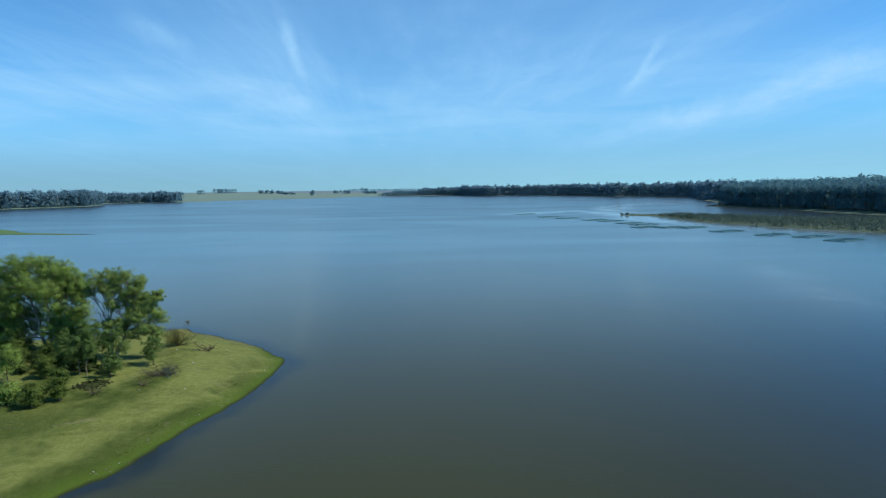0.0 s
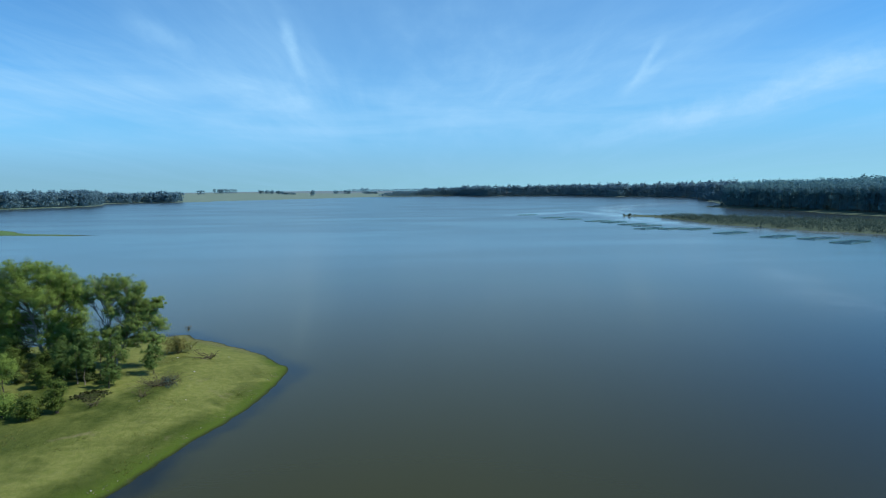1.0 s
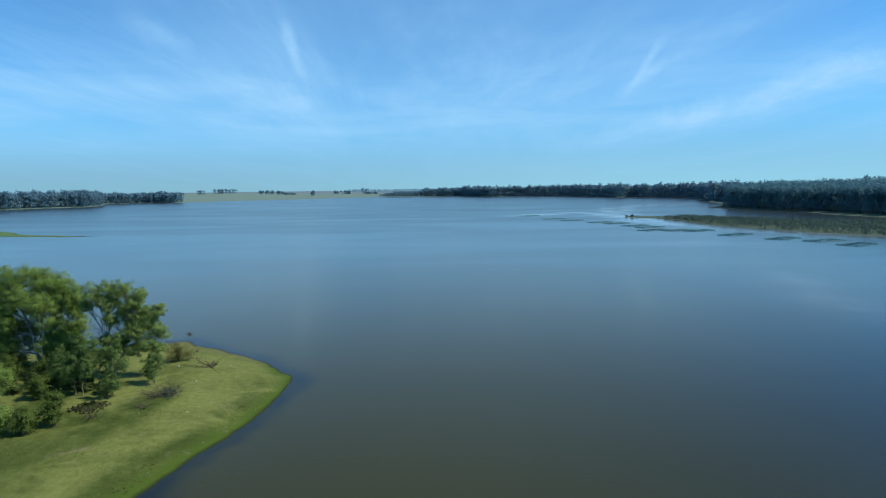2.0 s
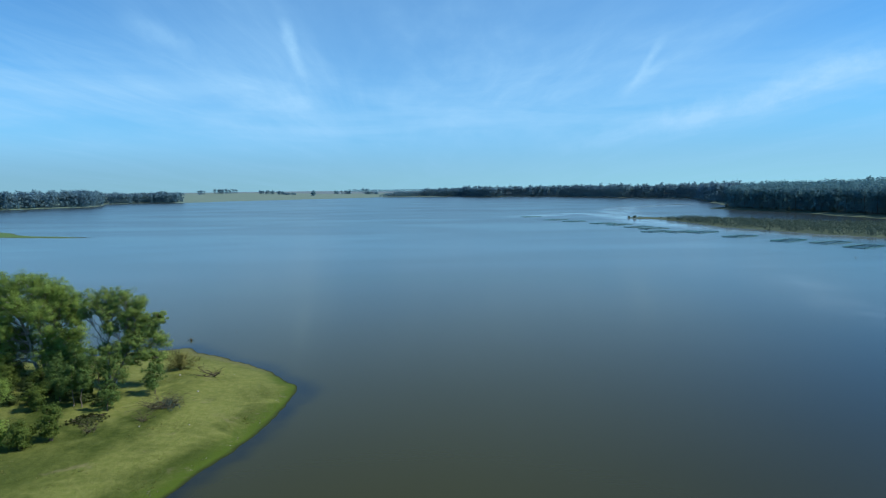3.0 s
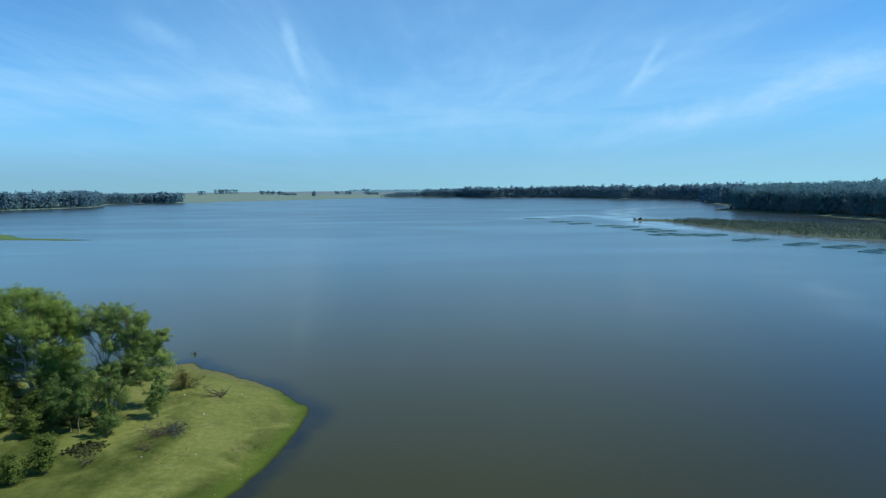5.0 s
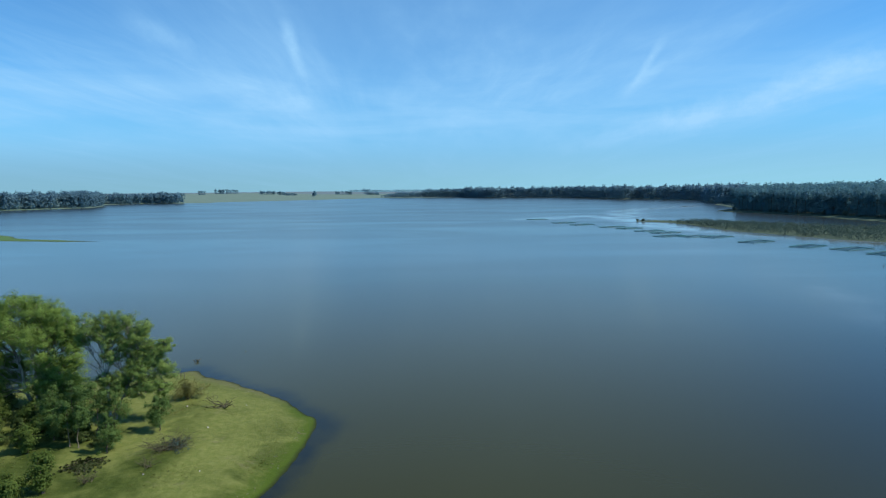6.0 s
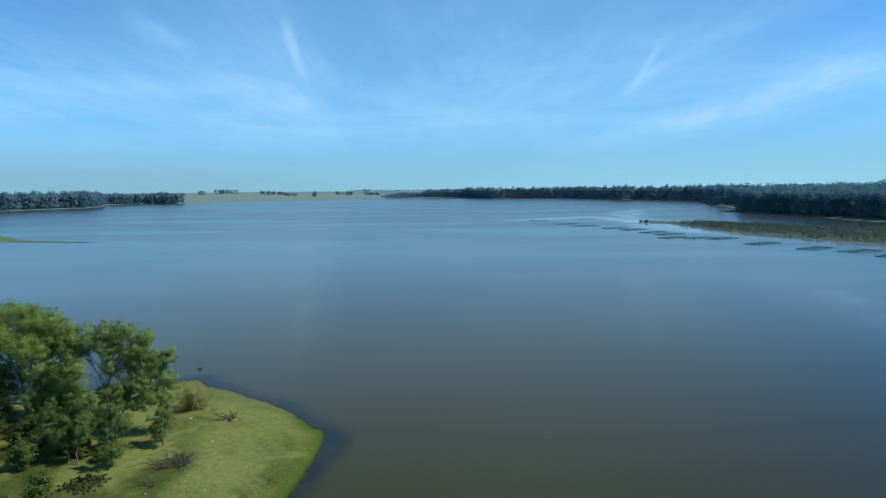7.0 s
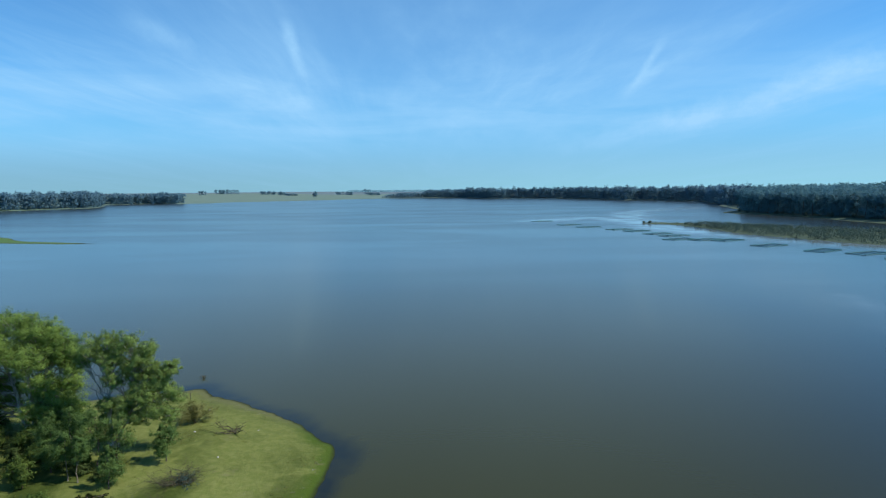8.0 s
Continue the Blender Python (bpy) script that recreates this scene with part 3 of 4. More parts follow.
young_tree(-43.6, 87.2, 4.3, 2.7, 21, "small round young tree with a thin pale stem on grass", clear=0.35)
young_tree(-46.6, 81.0, 4.9, 3.0, 22, "dense conical young tree with leaves down to the grass", cone=True, clear=0.12)
young_tree(-48.4, 86.0, 6.0, 3.2, 23, "dense upright young tree beside the big eucalyptus", clear=0.16)
young_tree(-51.9, 82.6, 5.6, 2.6, 24, "slender young tree on a straight brown stem", clear=0.5, bark_mat=STEM_BARK)
young_tree(-50.6, 82.2, 5.2, 2.4, 25, "slender young tree with a bare brown lower stem", clear=0.5, bark_mat=STEM_BARK)
young_tree(-61.0, 92.6, 6.4, 4.4, 131, "shaded young tree at the foot of the large eucalyptus", clear=0.15)
young_tree(-58.0, 94.6, 7.2, 4.4, 132, "young tree with yellowish leaves between two eucalypts", leaf=GUM_LEAF, clear=0.2)
young_tree(-66.8, 92.2, 5.0, 4.2, 133, "shaded young tree beside the large pale trunk", clear=0.12)
young_tree(-70.0, 97.0, 6.5, 4.8, 134, "dark young tree behind the large eucalyptus", clear=0.15)
young_tree(-50.0, 85.2, 7.2, 3.6, 26, "young tree with rounded green crown on a thin stem", clear=0.45)
young_tree(-59.2, 78.6, 5.6, 3.8, 27, "young tree with spreading yellowish green crown", leaf=GUM_LEAF, clear=0.4)
young_tree(-57.2, 88.2, 5.4, 3.6, 30, "shaded young tree in the dark grove", clear=0.2)
young_tree(-54.8, 84.4, 3.8, 2.8, 36, "low young tree beside slender stems", clear=0.2)
young_tree(-54.0, 87.0, 6.2, 3.6, 29, "shaded young tree under the large crown", clear=0.3)


def bush(x, y, wide, tall, seed, label, leaf=SHRUB_LEAF, twigs=DARK_BARK, dense=1.0, size=0.24, name="bush", stems=16):
    """A many-stemmed bush: bowed stems from one foot, clumps of leaves on their outer halves."""
    rng = np.random.default_rng(seed)
    root = empty(name, x, y, level(x, y) - 0.04, label, "bush")
    wood, green = Shape(), Shape()
    centres = []
    for _ in range(stems):
        a, f = rng.uniform(0, 6.28), rng.uniform(0.15, 1.0)
        tip = (math.cos(a) * wide * 0.45 * f, math.sin(a) * wide * 0.42 * f, tall * (1.0 - 0.55 * f * f) * rng.uniform(0.7, 0.95))
        pts = bent(rng, (rng.normal() * 0.1, rng.normal() * 0.1, 0), tip, 5, 0.10, 0.08)
        wood.tube(pts, np.linspace(0.05, 0.012, 5), 4)
        centres += [pts[-1], pts[-2] + rng.normal(size=3) * 0.15 * tall / 2, pts[2], pts[1] + rng.normal(size=3) * 0.2 * wide * np.array((0.5, 0.5, 0.1))]
    centres = np.array(centres)
    centres[:, 2] = np.maximum(centres[:, 2], 0.15 * tall)
    green.leaves(rng, centres, np.full(len(centres), 0.17 * min((wide + tall) * 0.5, 2.2 * tall + 0.3)) * rng.uniform(0.6, 1.1, len(centres)), int(64 * dense), size, mess=0.42, core=(0.0, 0.0, 0.3 * tall))
    part("stems", wood.mesh("stems", twigs, True), root)
    part("foliage", green.mesh("foliage", leaf), root)
    return root


bush(-55.8, 81.0, 3.4, 3.4, 31, "rounded green bush in front of the shaded grove")
bush(-48.0, 72.2, 2.8, 5.0, 32, "tall narrow dark green bush on the grass", dense=1.2)
bush(-49.9, 69.9, 4.6, 3.0, 33, "low wide dark green bush on the grass", dense=1.2)
bush(-53.4, 70.8, 4.4, 3.2, 34, "low olive bush beside a dark bush", leaf=GUM_LEAF)
bush(-45.3, 99.2, 7.0, 3.1, 35, "dry brownish bush near the water's edge", leaf=DRY_LEAF, twigs=DEAD_BARK, dense=2.6, size=0.12)
bush(-39.3, 82.4, 6.0, 1.1, 38, "low sparse grey-green shrub among dead branches", leaf=SPIT_LEAF, twigs=DEAD_BARK, dense=0.3, size=0.13)
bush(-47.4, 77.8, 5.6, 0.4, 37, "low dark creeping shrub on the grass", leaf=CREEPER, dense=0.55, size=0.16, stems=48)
for k, (bx, by, bw, bt) in enumerate([(-60.5, 90.0, 4.5, 3.6), (-66.5, 91.0, 4.5, 3.4), (-56.8, 91.5, 4.0, 3.8), (-70.5, 93.0, 5.0, 4.0), (-63.5, 99.0, 5.0, 3.5), (-58.0, 87.0, 3.2, 2.4), (-55.8, 86.4, 3.0, 2.6), (-52.8, 86.6, 2.6, 2.2), (-64.5, 86.5, 4.0, 3.2)]):
    bush(bx, by, bw, bt, 40 + k, "dark shaded undergrowth shrub below the eucalyptus", dense=1.0)


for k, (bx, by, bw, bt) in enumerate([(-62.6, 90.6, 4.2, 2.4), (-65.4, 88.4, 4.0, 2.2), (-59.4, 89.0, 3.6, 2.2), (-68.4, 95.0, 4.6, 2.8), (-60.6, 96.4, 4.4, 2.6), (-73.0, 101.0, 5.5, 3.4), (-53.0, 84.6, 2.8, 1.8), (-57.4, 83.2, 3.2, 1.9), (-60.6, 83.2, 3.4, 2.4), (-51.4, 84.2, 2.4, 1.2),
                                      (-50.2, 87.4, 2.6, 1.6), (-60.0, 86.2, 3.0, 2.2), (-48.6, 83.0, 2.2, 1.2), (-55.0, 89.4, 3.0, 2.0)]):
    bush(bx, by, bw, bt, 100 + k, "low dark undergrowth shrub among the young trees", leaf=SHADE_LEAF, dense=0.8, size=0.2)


def dead_branches(x, y, wide, tall, seed, label, count=7, name="fallen_branch", thick=0.07, twigs=9):
    """A leafless fallen bough: arms that lie low and then bend upwards, with fans of fine forked twigs along them."""
    rng = np.random.default_rng(seed)
    s = Shape()
    for _ in range(count):
        a = rng.uniform(0, 6.28)
        tip = np.array((math.cos(a) * wide * rng.uniform(0.3, 0.52), math.sin(a) * wide * 0.35, tall * rng.uniform(0.3, 1.0)))
        pts = bent(rng, (rng.normal() * 0.08 * wide, rng.normal() * 0.05 * wide, 0.02), tip, 7, -0.05, 0.12)
        pts[:, 2] = np.maximum(pts[:, 2], 0.03)
        s.tube(pts, np.linspace(thick, thick * 0.25, 7), 5)
        for _ in range(twigs):
            p = pts[rng.integers(2, 7)]
            q = p + rng.normal(size=3) * (0.16, 0.16, 0.05) * wide + (0, 0, 0.22 * tall)
            q[2] = max(q[2], 0.04)
            twig = bent(rng, p, q, 4, 0.03, 0.15)
            s.tube(twig, np.linspace(thick * 0.32, thick * 0.13, 4), 4)
            for _ in range(2):
                r = twig[rng.integers(1, 4)]
                s.tube(bent(rng, r, r + rng.normal(size=3) * 0.06 * wide + (0, 0, 0.1 * tall), 3, 0, 0.1), np.linspace(thick * 0.17, thick * 0.09, 3), 3)
    ob = new(name, s.mesh(name, DEAD_BARK, True))
    ob.location = (x, y, max(level(x, y), -0.15))
    return tagged(ob, label, "dead branch")


dead_branches(-39.0, 95.3, 4.6, 1.5, 51, "dark leafless bough lying on the grass", 6, thick=0.10, twigs=4)
dead_branches(-40.0, 81.7, 5.6, 1.3, 52, "low tangle of dark leafless branches on grass", 13, thick=0.05, twigs=14)
dead_branches(-40.3, 77.3, 2.6, 1.0, 53, "small dry dead shrub on the grass", 6, thick=0.045)
dead_branches(-44.9, 74.2, 3.0, 1.0, 54, "small dry dead shrub on the grass", 6, thick=0.045)
dead_branches(-53.2, 121.3, 1.7, 0.7, 55, "dead snag standing in the shallow water", 5, name="snag", thick=0.05)
dead_branches(-46.3, 127.4, 0.3, 0.3, 56, "thin stick rising from the lake", 2, name="stick", thick=0.06, twigs=2)
dead_branches(153.2, 234.8, 0.5, 0.9, 57, "dark stake standing in open water near the fish cages", 3, name="stake", thick=0.09, twigs=2)


# ---- far woods ----
def wood_tree(rng, tall, wide, leaves, leaf_size, clumps=16):
    """One tree of a far wood: a stem, a lopsided dome of leaf clumps, hanging side boughs and undergrowth round its foot."""
    s = Shape()
    lean = rng.normal(size=2) * wide * 0.07
    d = rng.normal(size=(clumps, 3))
    d[:, 2] = np.abs(d[:, 2]) * np.where(np.arange(clumps) % 3 == 0, -0.5, 1.0)
    d /= np.linalg.norm(d, axis=1)[:, None]
    crown = np.array((*lean, tall * 0.64)) + d * rng.uniform(0.5, 1.0, (clumps, 1)) * (wide * 0.42, wide * 0.42, tall * 0.25)
    low = max(4, clumps // 2)
    a, out = rng.uniform(0, 6.28, low), wide * rng.uniform(0.1, 0.62, low)
    skirt = np.stack([np.cos(a) * out, np.sin(a) * out, tall * rng.uniform(0.04, 0.48, low)], 1)
    centres = np.concatenate([crown, skirt])
    radii = wide * rng.uniform(0.17, 0.30, len(centres))
    s.leaves(rng, centres, radii, max(2, leaves // len(centres)), leaf_size, 0.2, 0.9, 0.42, (*lean, tall * 0.45))
    s.tube([(0, 0, 0), (0, 0, tall * 0.4), (*lean, tall * 0.8)], [0.25, 0.18, 0.06], 4)
    return np.concatenate(s.v), np.concatenate(s.f)


def wood(name, places, label, seed, tall, leaves, leaf_size, leaf=WOOD_LEAF, wide=7.0, category="wood", vary=(0.78, 1.1), clumps=12, grow=None):
    """A whole wood in one mesh, from a few kinds of tree turned and scaled."""
    rng = np.random.default_rng(seed)
    kinds = [wood_tree(rng, 1.0 * tall * rng.uniform(0.9, 1.08), wide * rng.uniform(0.85, 1.2), leaves, leaf_size, clumps) for _ in range(6)]
    s = Shape()
    places = np.asarray(places)
    z = ground_height(places[:, 0], places[:, 1])
    pick = rng.integers(0, 6, len(places))
    for k, (v, f) in enumerate(kinds):
        p = places[pick == k]
        a, sc = rng.uniform(0, 6.28, len(p)), rng.uniform(*vary, len(p))
        if grow:
            sc = sc * grow(p)
        ca, sa = (np.cos(a) * sc)[:, None], (np.sin(a) * sc)[:, None]
        x = v[None, :, 0] * ca - v[None, :, 1] * sa + p[:, :1]
        y = v[None, :, 0] * sa + v[None, :, 1] * ca + p[:, 1:2]
        zz = v[None, :, 2] * sc[:, None] + z[pick == k][:, None] - 0.3
        s.put(np.stack([x, y, zz], -1).reshape(-1, 3), (f[None] + (np.arange(len(p)) * len(v))[:, None, None]).reshape(-1, 4))
    return tagged(new(name, s.mesh(name, leaf)), label, category, kind="stuff")


def scatter(seed, x0, x1, y0, y1, gap, keep):
    """Jittered grid places for which keep(x, y) holds."""
    rng = np.random.default_rng(seed)
    x, y = np.meshgrid(np.arange(x0, x1, gap), np.arange(y0, y1, gap))
    x, y = (x + rng.uniform(-0.45, 0.45, x.shape) * gap).ravel(), (y + rng.uniform(-0.45, 0.45, y.shape) * gap).ravel()
    ok = keep(x, y)
    return np.stack([x[ok], y[ok]], 1)


def inland(x, y, lo, hi):
    d = signed(MAINLAND, x, y)
    return (d > lo) & (d < hi)


def shore_trees(places, seed, tall, wide):
    """The wood's front row: single trees with trunk and crown, a few kinds repeated."""
    rng = np.random.default_rng(seed)
    kinds = []
    for k in range(5):
        t, w = tall * rng.uniform(0.9, 1.08), wide * rng.uniform(0.9, 1.15)
        v, f = wood_tree(rng, t, w, 950, 0.92, 22)
        root = empty("eucalyptus_tree", 0, 0, 0, "tall dark eucalyptus in the wood's front row", "tree", "eucalypts along the shore")
        stem = Shape()
        stem.tube(bent(rng, (0, 0, -0.3), (rng.normal() * 0.5, rng.normal() * 0.5, t * 0.8), 6, 0.0, 0.03), np.linspace(0.32, 0.08, 6), 6)
        part("trunk", stem.mesh("trunk", DARK_BARK, True), root)
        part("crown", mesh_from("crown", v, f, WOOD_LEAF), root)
        kinds.append([root, False])
    for k, (x, y) in enumerate(places):
        kind = kinds[k % 5]
        m = pose(x, y, level(x, y) - 0.2, 0, 0, rng.uniform(0, 360))
        if kind[1]:
            copy_thing(kind[0], m)
        else:
            kind[0].matrix_basis, kind[1] = m, True


shore = scatter(61, 320, 760, 330, 960, 6.5, lambda x, y: inland(x, y, 18, 90))
front = inland(shore[:, 0], shore[:, 1], 18, 27)
shore_trees(shore[front], 68, 25.5, 10.5)
second = inland(shore[:, 0], shore[:, 1], 27, 44)
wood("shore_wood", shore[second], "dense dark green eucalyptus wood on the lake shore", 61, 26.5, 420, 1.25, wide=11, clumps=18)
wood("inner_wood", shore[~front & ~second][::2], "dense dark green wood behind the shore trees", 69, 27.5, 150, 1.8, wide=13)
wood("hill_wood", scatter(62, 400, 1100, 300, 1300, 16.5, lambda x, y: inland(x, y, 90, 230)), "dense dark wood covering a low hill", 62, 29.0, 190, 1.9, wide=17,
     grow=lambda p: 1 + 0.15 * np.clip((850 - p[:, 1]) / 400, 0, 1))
wood("middle_wood", scatter(63, -20, 700, 960, 2050, 9, lambda x, y: inland(x, y, -6, 44) & (x > 60) & (ground_height(x, y) > 0.25)), "long dark wood along the far shore", 63, 31.5, 230, 2.4, HAZE_LEAF, wide=13, vary=(0.86, 1.08))
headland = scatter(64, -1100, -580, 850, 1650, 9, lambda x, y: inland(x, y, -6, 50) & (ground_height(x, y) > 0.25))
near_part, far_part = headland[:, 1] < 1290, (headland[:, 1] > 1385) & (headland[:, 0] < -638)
wood("headland_wood", headland[near_part], "dense dark wood on a far headland", 64, 33, 230, 2.4, HAZE_LEAF, wide=14, vary=(0.86, 1.06))
wood("cape_wood", headland[far_part], "dense dark wood on a far cape behind the headland", 75, 27, 230, 2.4, HAZE_LEAF, wide=14, vary=(0.84, 1.06))
wood("far_wood", scatter(65, -230, 120, 1880, 2150, 9, lambda x, y: inland(x, y, 10, 60) & (x > -205 + (y > 2000) * 60)), "low dark wood on the far shore", 65, 20, 200, 2.0, HAZE_LEAF, wide=17,
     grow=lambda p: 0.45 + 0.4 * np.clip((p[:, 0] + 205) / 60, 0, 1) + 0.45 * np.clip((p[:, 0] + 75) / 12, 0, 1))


wood("ridge_wood", scatter(67, -700, 100, 4100, 4200, 24, lambda x, y: x > -650), "low bluish wood on the far horizon", 67, 16, 60, 2.4, HAZE_LEAF, wide=30)


# ---- single groves on the far pasture ----
def grove(x, y, long, tall, seed):
    rng = np.random.default_rng(seed)
    n = max(4, int(long / 4))
    places = np.stack([x + rng.uniform(-0.5, 0.5, n) * long, y + rng.uniform(-12, 12, n)], 1)
    ob = wood("grove", places, "small hazy grove of trees on far pasture", seed, tall * 1.2, 260, 1.6, HAZE_LEAF, 13, "grove")
    return tagged(ob, group="groves on the far pasture")


for k, (gx, gy, long, tall) in enumerate([(-905, 2240, 22, 17), (-960, 2650, 100, 18), (-700, 2450, 100, 15), (-610, 2380, 40, 9), (-475, 2170, 26, 18),
                                          (-455, 2700, 70, 15), (-350, 2680, 24, 24), (-300, 2500, 60, 9)]):
    grove(gx, gy, long, tall, 70 + k)


# ---- low scrub on the spit ----
wood("spit_scrub", scatter(66, 178, 400, 225, 505, 4.0, lambda x, y: (signed(SPIT, x, y) > -1.0) & (ground_height(x, y) > 0.12)), "low olive scrub covering a spit of land", 66, 2.6, 66, 0.58, SPIT_LEAF, 6.5, "scrub", (0.35, 1.2), 8)

def shore_bush(seed, wide, tall, label, group, leaf):
    ob = bush(0, 0, wide, tall, seed, label, leaf, size=0.5, dense=0.5)
    return tagged(ob, group=group)


# bushes that stand free at the spit's tip and along the wood's beach
def row_of_bushes(places, seed, wide, tall, label, group, leaf):
    rng = np.random.default_rng(seed)
    first = shore_bush(seed, wide, tall, label, group, leaf)
    for k, (x, y) in enumerate(places):
        x, y = x + rng.normal() * 0.8, y + rng.normal() * 2.0
        m = pose(x, y, level(x, y) - 0.05, 0, 0, rng.uniform(0, 360)) @ Matrix.Scale(rng.uniform(0.45, 1.25), 4)
        if k == 0:
            first.matrix_basis = m
        else:
            copy_thing(first, m)


row_of_bushes([(158, 530), (161, 527), (163, 529), (166, 523), (178, 507), (181, 502), (184, 489), (186.5, 474), (188, 462), (187, 450)], 91, 4.2, 2.2,
              "dark olive bush on the bare tip of the spit", "bushes on the spit", SPIT_LEAF)
row_of_bushes([(326, 706), (329, 696), (323, 684), (336, 650), (339, 643), (344, 630), (342, 612), (347, 594), (350, 580), (353, 562), (356, 540), (354, 515), (357, 495)], 92, 6.5, 6.2,
              "pale green bush on the beach before the wood", "bushes on the beach", SPIT_LEAF)


# ---- fish cages: square floating pipe frames with hanging nets ----
def fish_cage(long, wide):
    """A row of cells in an oblong: floating pipes round it, cross pipes, low posts, a slack net rail."""
    root = empty("fish_cage", 0, 0, 0, "floating oblong fish cage of dark teal pipes with net rails", "fish cage", "fish cages on the lake")
    a, b = long / 2, wide / 2
    sides = [((-a, -b), (a, -b)), ((a, -b), (a, b)), ((a, b), (-a, b)), ((-a, b), (-a, -b))]
    crosses = [((a * f, -b), (a * f, b)) for f in (-0.33, 0.33)]
    for (x0, y0), (x1, y1) in sides + crosses:
        s = Shape()
        s.tube([(x0, y0, 0.05), ((x0 + x1) / 2, (y0 + y1) / 2, 0.07), (x1, y1, 0.05)], [0.12] * 3, 7)
        part("pipe", s.mesh("pipe", FLOAT_PIPE, True), root)
    for (x0, y0), (x1, y1) in sides:
        net = Shape()
        n = 10
        for i in range(n):
            f, g = i / n, (i + 1) / n
            h0, h1 = 0.38 + 0.10 * math.sin(i * 1.7), 0.38 + 0.10 * math.sin((i + 1) * 1.7)
            p, q = (x0 + (x1 - x0) * f, y0 + (y1 - y0) * f), (x0 + (x1 - x0) * g, y0 + (y1 - y0) * g)
            net.tube([(*p, h0), (*q, h1)], [0.05, 0.05], 4)
            net.tube([(*p, 0.05), (*p, h0)], [0.035, 0.035], 4)
        part("net_rail", net.mesh("net_rail", NET), root, "slack green net rail")
    for x in (-a, -a / 2, 0, a / 2, a):
        for y in (-b, b):
            post = Shape()
            post.tube([(x, y, 0.0), (x + 0.04, y, 0.55)], [0.07, 0.05], 5)
            part("post", post.mesh("post", FLOAT_PIPE), root)
    return root


CAGES = [(79, 576, 27), (92, 518, 25), (101.5, 491.5, 30), (117, 462, 26), (124.5, 445, 31), (130, 419, 28), (134.5, 402, 25), (127.5, 377, 31),
         (141, 372, 26), (152, 367, 31), (158.5, 335, 29), (170, 308.5, 34), (182, 294.5, 23), (184.5, 275, 31)]
cage = fish_cage(18.0, 9.0)
for k, (x, y, turn) in enumerate(CAGES):
    m = pose(x, y, 0.0, 0, 0, turn)
    if k == 0:
        cage.matrix_basis = m
    else:
        copy_thing(cage, m)


# ---- small things on the grass ----
def pale_stone(x, y, size, seed):
    bm = bmesh.new()
    bmesh.ops.create_icosphere(bm, subdivisions=2, radius=size)
    rng = random.Random(seed)
    for v in bm.verts:
        v.co *= rng.uniform(0.8, 1.15)
        v.co.z *= 0.6
    me = bpy.data.meshes.new("stone")
    bm.to_mesh(me)
    bm.free()
    me.materials.append(STONE)
    ob = new("stone", me)
    ob.location = (x, y, level(x, y) + size * 0.25)
    tagged(ob, "small pale stone lying in short grass", "stone", "pale stones on the grass")


for k, (x, y, size) in enumerate([(-45.4, 104.4, 0.26), (-43.8, 95.5, 0.30), (-38.2, 88.4, 0.26), (-36.1, 96.8, 0.15), (-26.9, 86.6, 0.13), (-34.7, 77.2, 0.18),
                                  (-40.0, 75.8, 0.2), (-33.9, 54.9, 0.17), (-32.6, 57.0, 0.13), (-29.6, 69.3, 0.13), (-51.5, 74.8, 0.14), (-28.2, 72.6, 0.12), (-26.9, 79.2, 0.10)]):
    pale_stone(x, y, size * 0.5, k)


def fence():
    """A short run of posts and a rail by the water."""
    root = empty("fence", -52.5, 110.0, level(-52.5, 110.0), "short weathered wooden post fence near the shore", "fence")
    rng = random.Random(5)
    for i in range(5):
        s = Shape()
        x, y = i * 0.55, i * -0.10
        z = level(-52.5 + x, 110 + y) - level(-52.5, 110)
        s.tube([(x, y, z - 0.1), (x + rng.uniform(-0.06, 0.06), y, z + 0.5), (x + rng.uniform(-0.1, 0.1), y, z + 0.95)], [0.05, 0.045, 0.04], 6)
        part("post", s.mesh("post", FENCE_WOOD), root)
    for h in (0.4, 0.75):
        s = Shape()
        s.tube([(-0.1, 0, h), (1.1, -0.1, h - 0.03), (2.3, -0.4, h)], [0.02] * 3, 5)
        part("rail", s.mesh("rail", FENCE_WOOD), root)


fence()


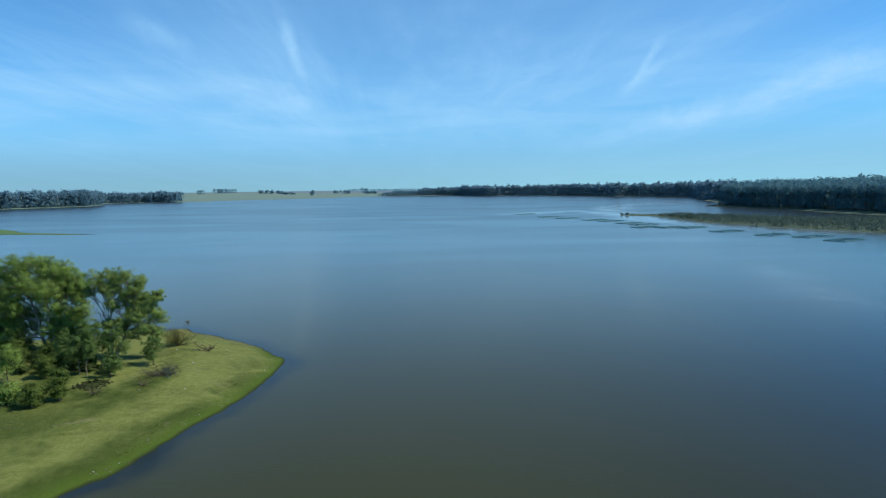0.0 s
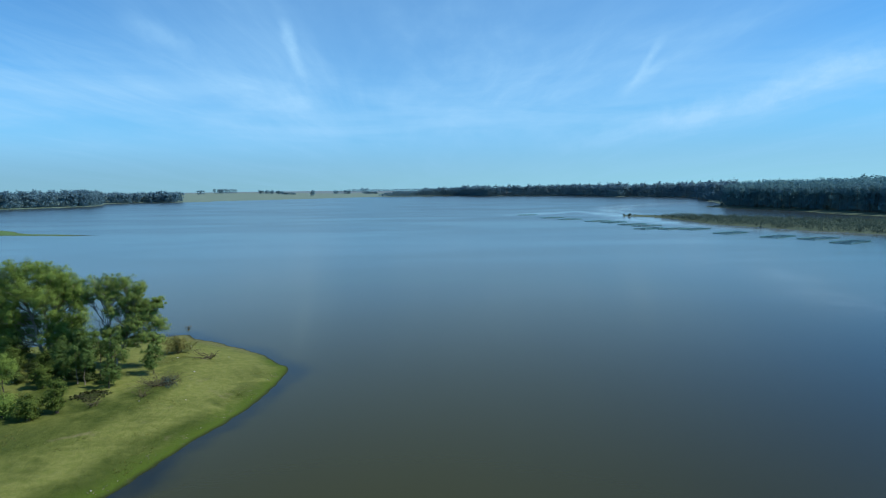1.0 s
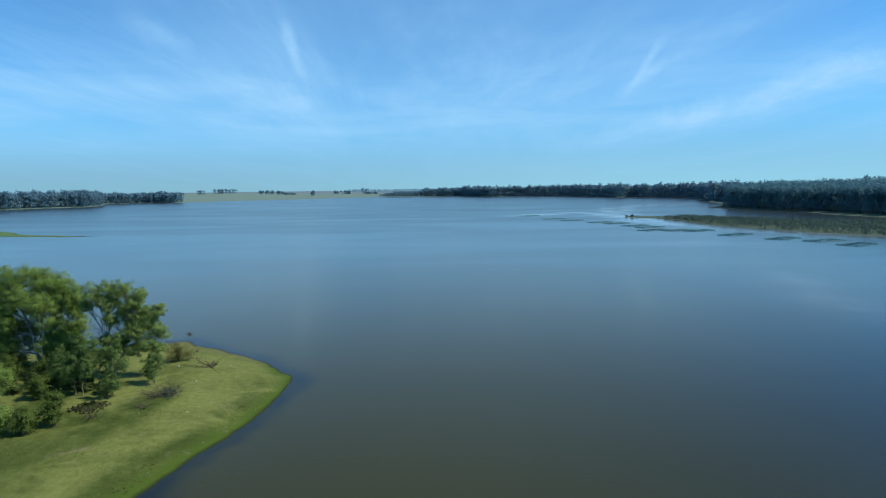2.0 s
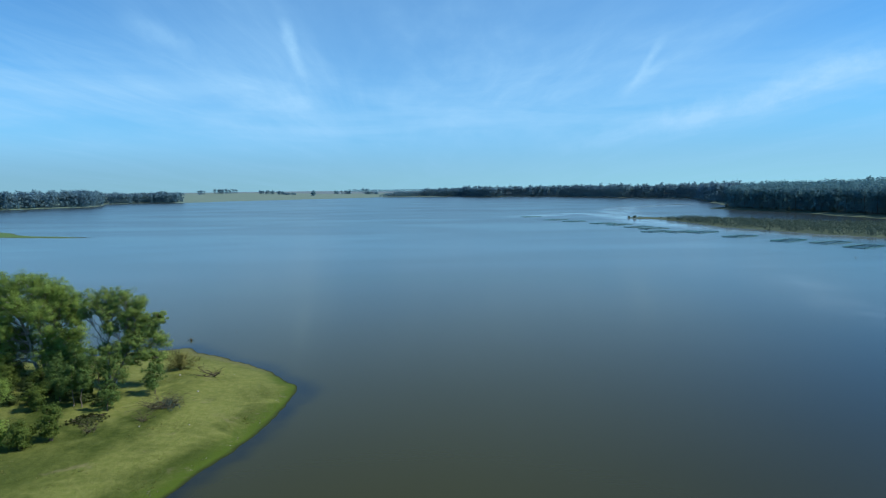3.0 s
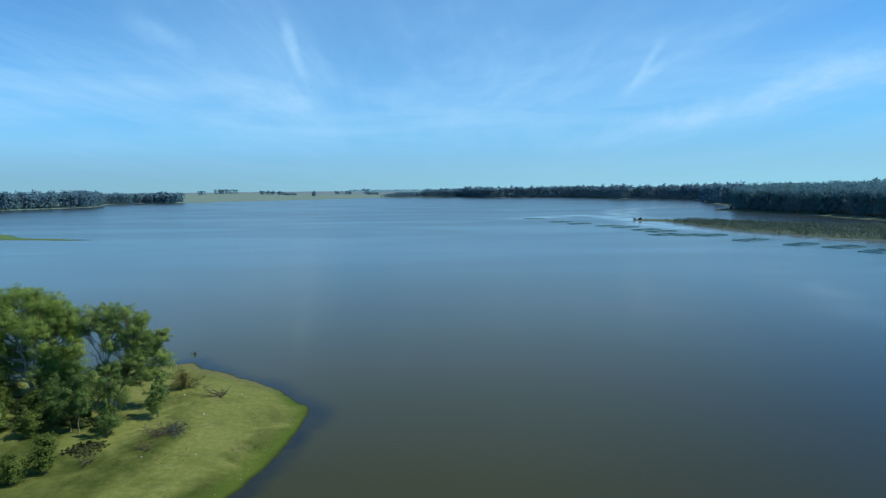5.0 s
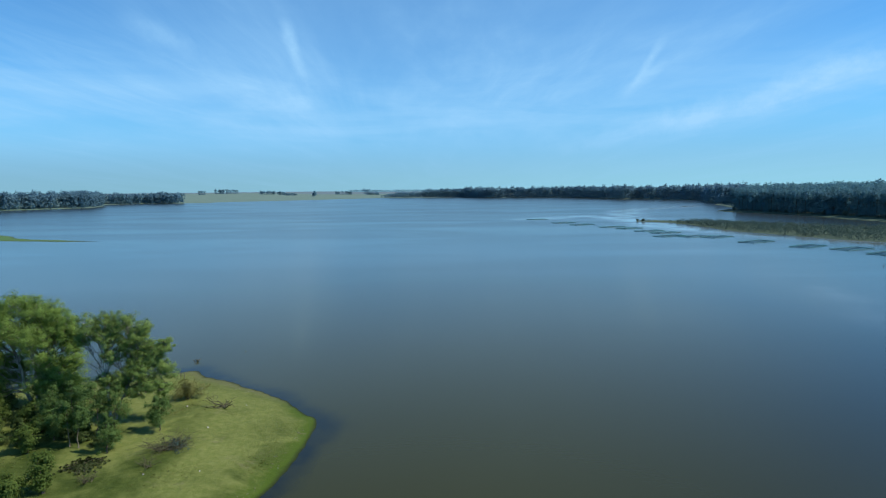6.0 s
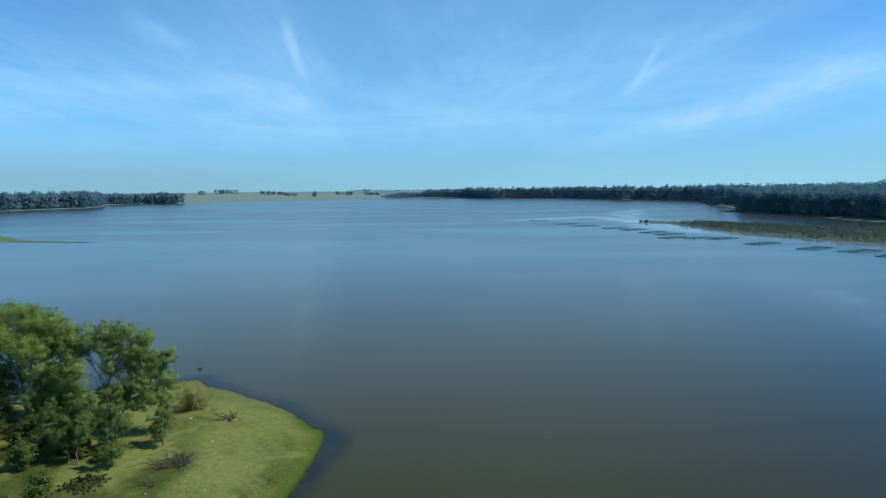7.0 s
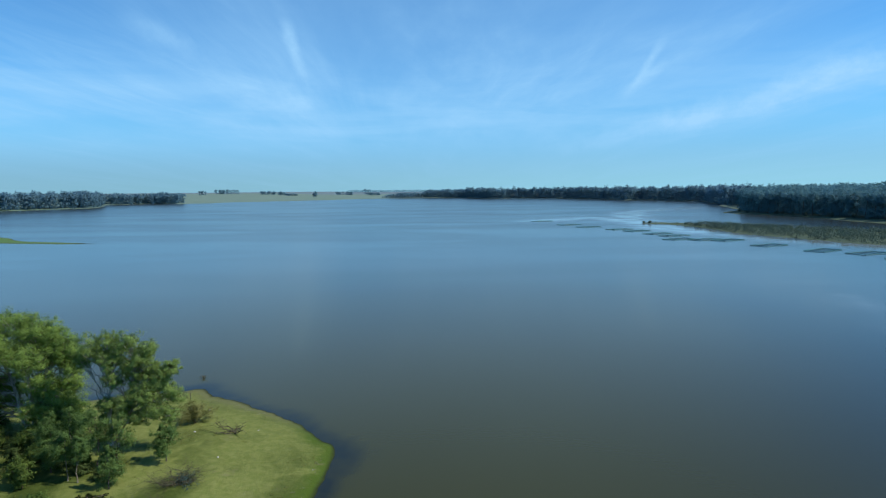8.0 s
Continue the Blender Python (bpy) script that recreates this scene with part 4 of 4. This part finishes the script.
def grass_tufts():
    """Taller grass standing here and there over the sward."""
    rng = np.random.default_rng(95)
    x, y = rng.uniform(-80, -24, 60000), rng.uniform(42, 118, 60000)
    d = signed(PENINSULA, x, y)
    patchy = ripple(x, y, 0.5, 31) + rng.normal(size=len(x)) * 0.7
    ok = (d > 0.3) & (patchy > 2.0)
    x, y = x[ok], y[ok]
    z = ground_height(x, y)
    s = Shape()
    for k in range(3):
        a = rng.uniform(0, 6.28, len(x))
        w, t = rng.uniform(0.05, 0.12, len(x)), rng.uniform(0.03, 0.08, len(x))
        lx, ly = -np.sin(a) * t * 3, np.cos(a) * t * 3
        dx, dy = np.cos(a) * w, np.sin(a) * w
        v = np.stack([np.stack([x - dx, y - dy, z - 0.02], 1), np.stack([x + dx, y + dy, z - 0.02], 1),
                      np.stack([x + dx * 0.3 + lx, y + dy * 0.3 + ly, z + t], 1), np.stack([x - dx * 0.3 + lx, y - dy * 0.3 + ly, z + t], 1)], 1)
        s.put(v.reshape(-1, 3), np.arange(len(x) * 4).reshape(-1, 4))
    tagged(new("grass", s.mesh("grass", TUFT)), "scattered tufts of taller green grass", "grass", kind="stuff")


grass_tufts()


def drift_line():
    """Dry straw and debris left by the waves along the shore, in loose runs."""
    rng = np.random.default_rng(97)
    line = PENINSULA[(PENINSULA[:, 1] > 50) & (PENINSULA[:, 0] > -56)]
    s = Shape()
    for _ in range(190):
        k = rng.integers(0, len(line))
        a, b = line[k], line[(k + 1) % len(line)]
        if np.hypot(*(b - a)) > 6:
            continue
        p = a + (b - a) * rng.uniform(0, 1) + rng.normal(size=2) * 0.25
        if math.sin(p[0] * 0.9 + p[1] * 0.7) + rng.normal() * 0.4 < 0.1:
            continue
        inward = np.array((-48.0, 84.0)) - p
        p = p + inward / np.linalg.norm(inward) * rng.uniform(0.9, 2.0)
        z = level(*p)
        if z < 0.08:
            continue
        w, l, t, turn = rng.uniform(0.02, 0.04), rng.uniform(0.06, 0.20), rng.uniform(0.012, 0.03), rng.uniform(0, 6.28)
        c, d = math.cos(turn), math.sin(turn)
        piece = Shape()
        piece.box((-l, -w, 0), (l, w, t))
        v = piece.v[0]
        s.put(np.stack([v[:, 0] * c - v[:, 1] * d + p[0], v[:, 0] * d + v[:, 1] * c + p[1], v[:, 2] + z], 1), piece.f[0])
    tagged(new("driftwood", s.mesh("driftwood", STRAW_BIT)), "pale dry drift debris scattered along the shore", "debris", kind="stuff")


drift_line()
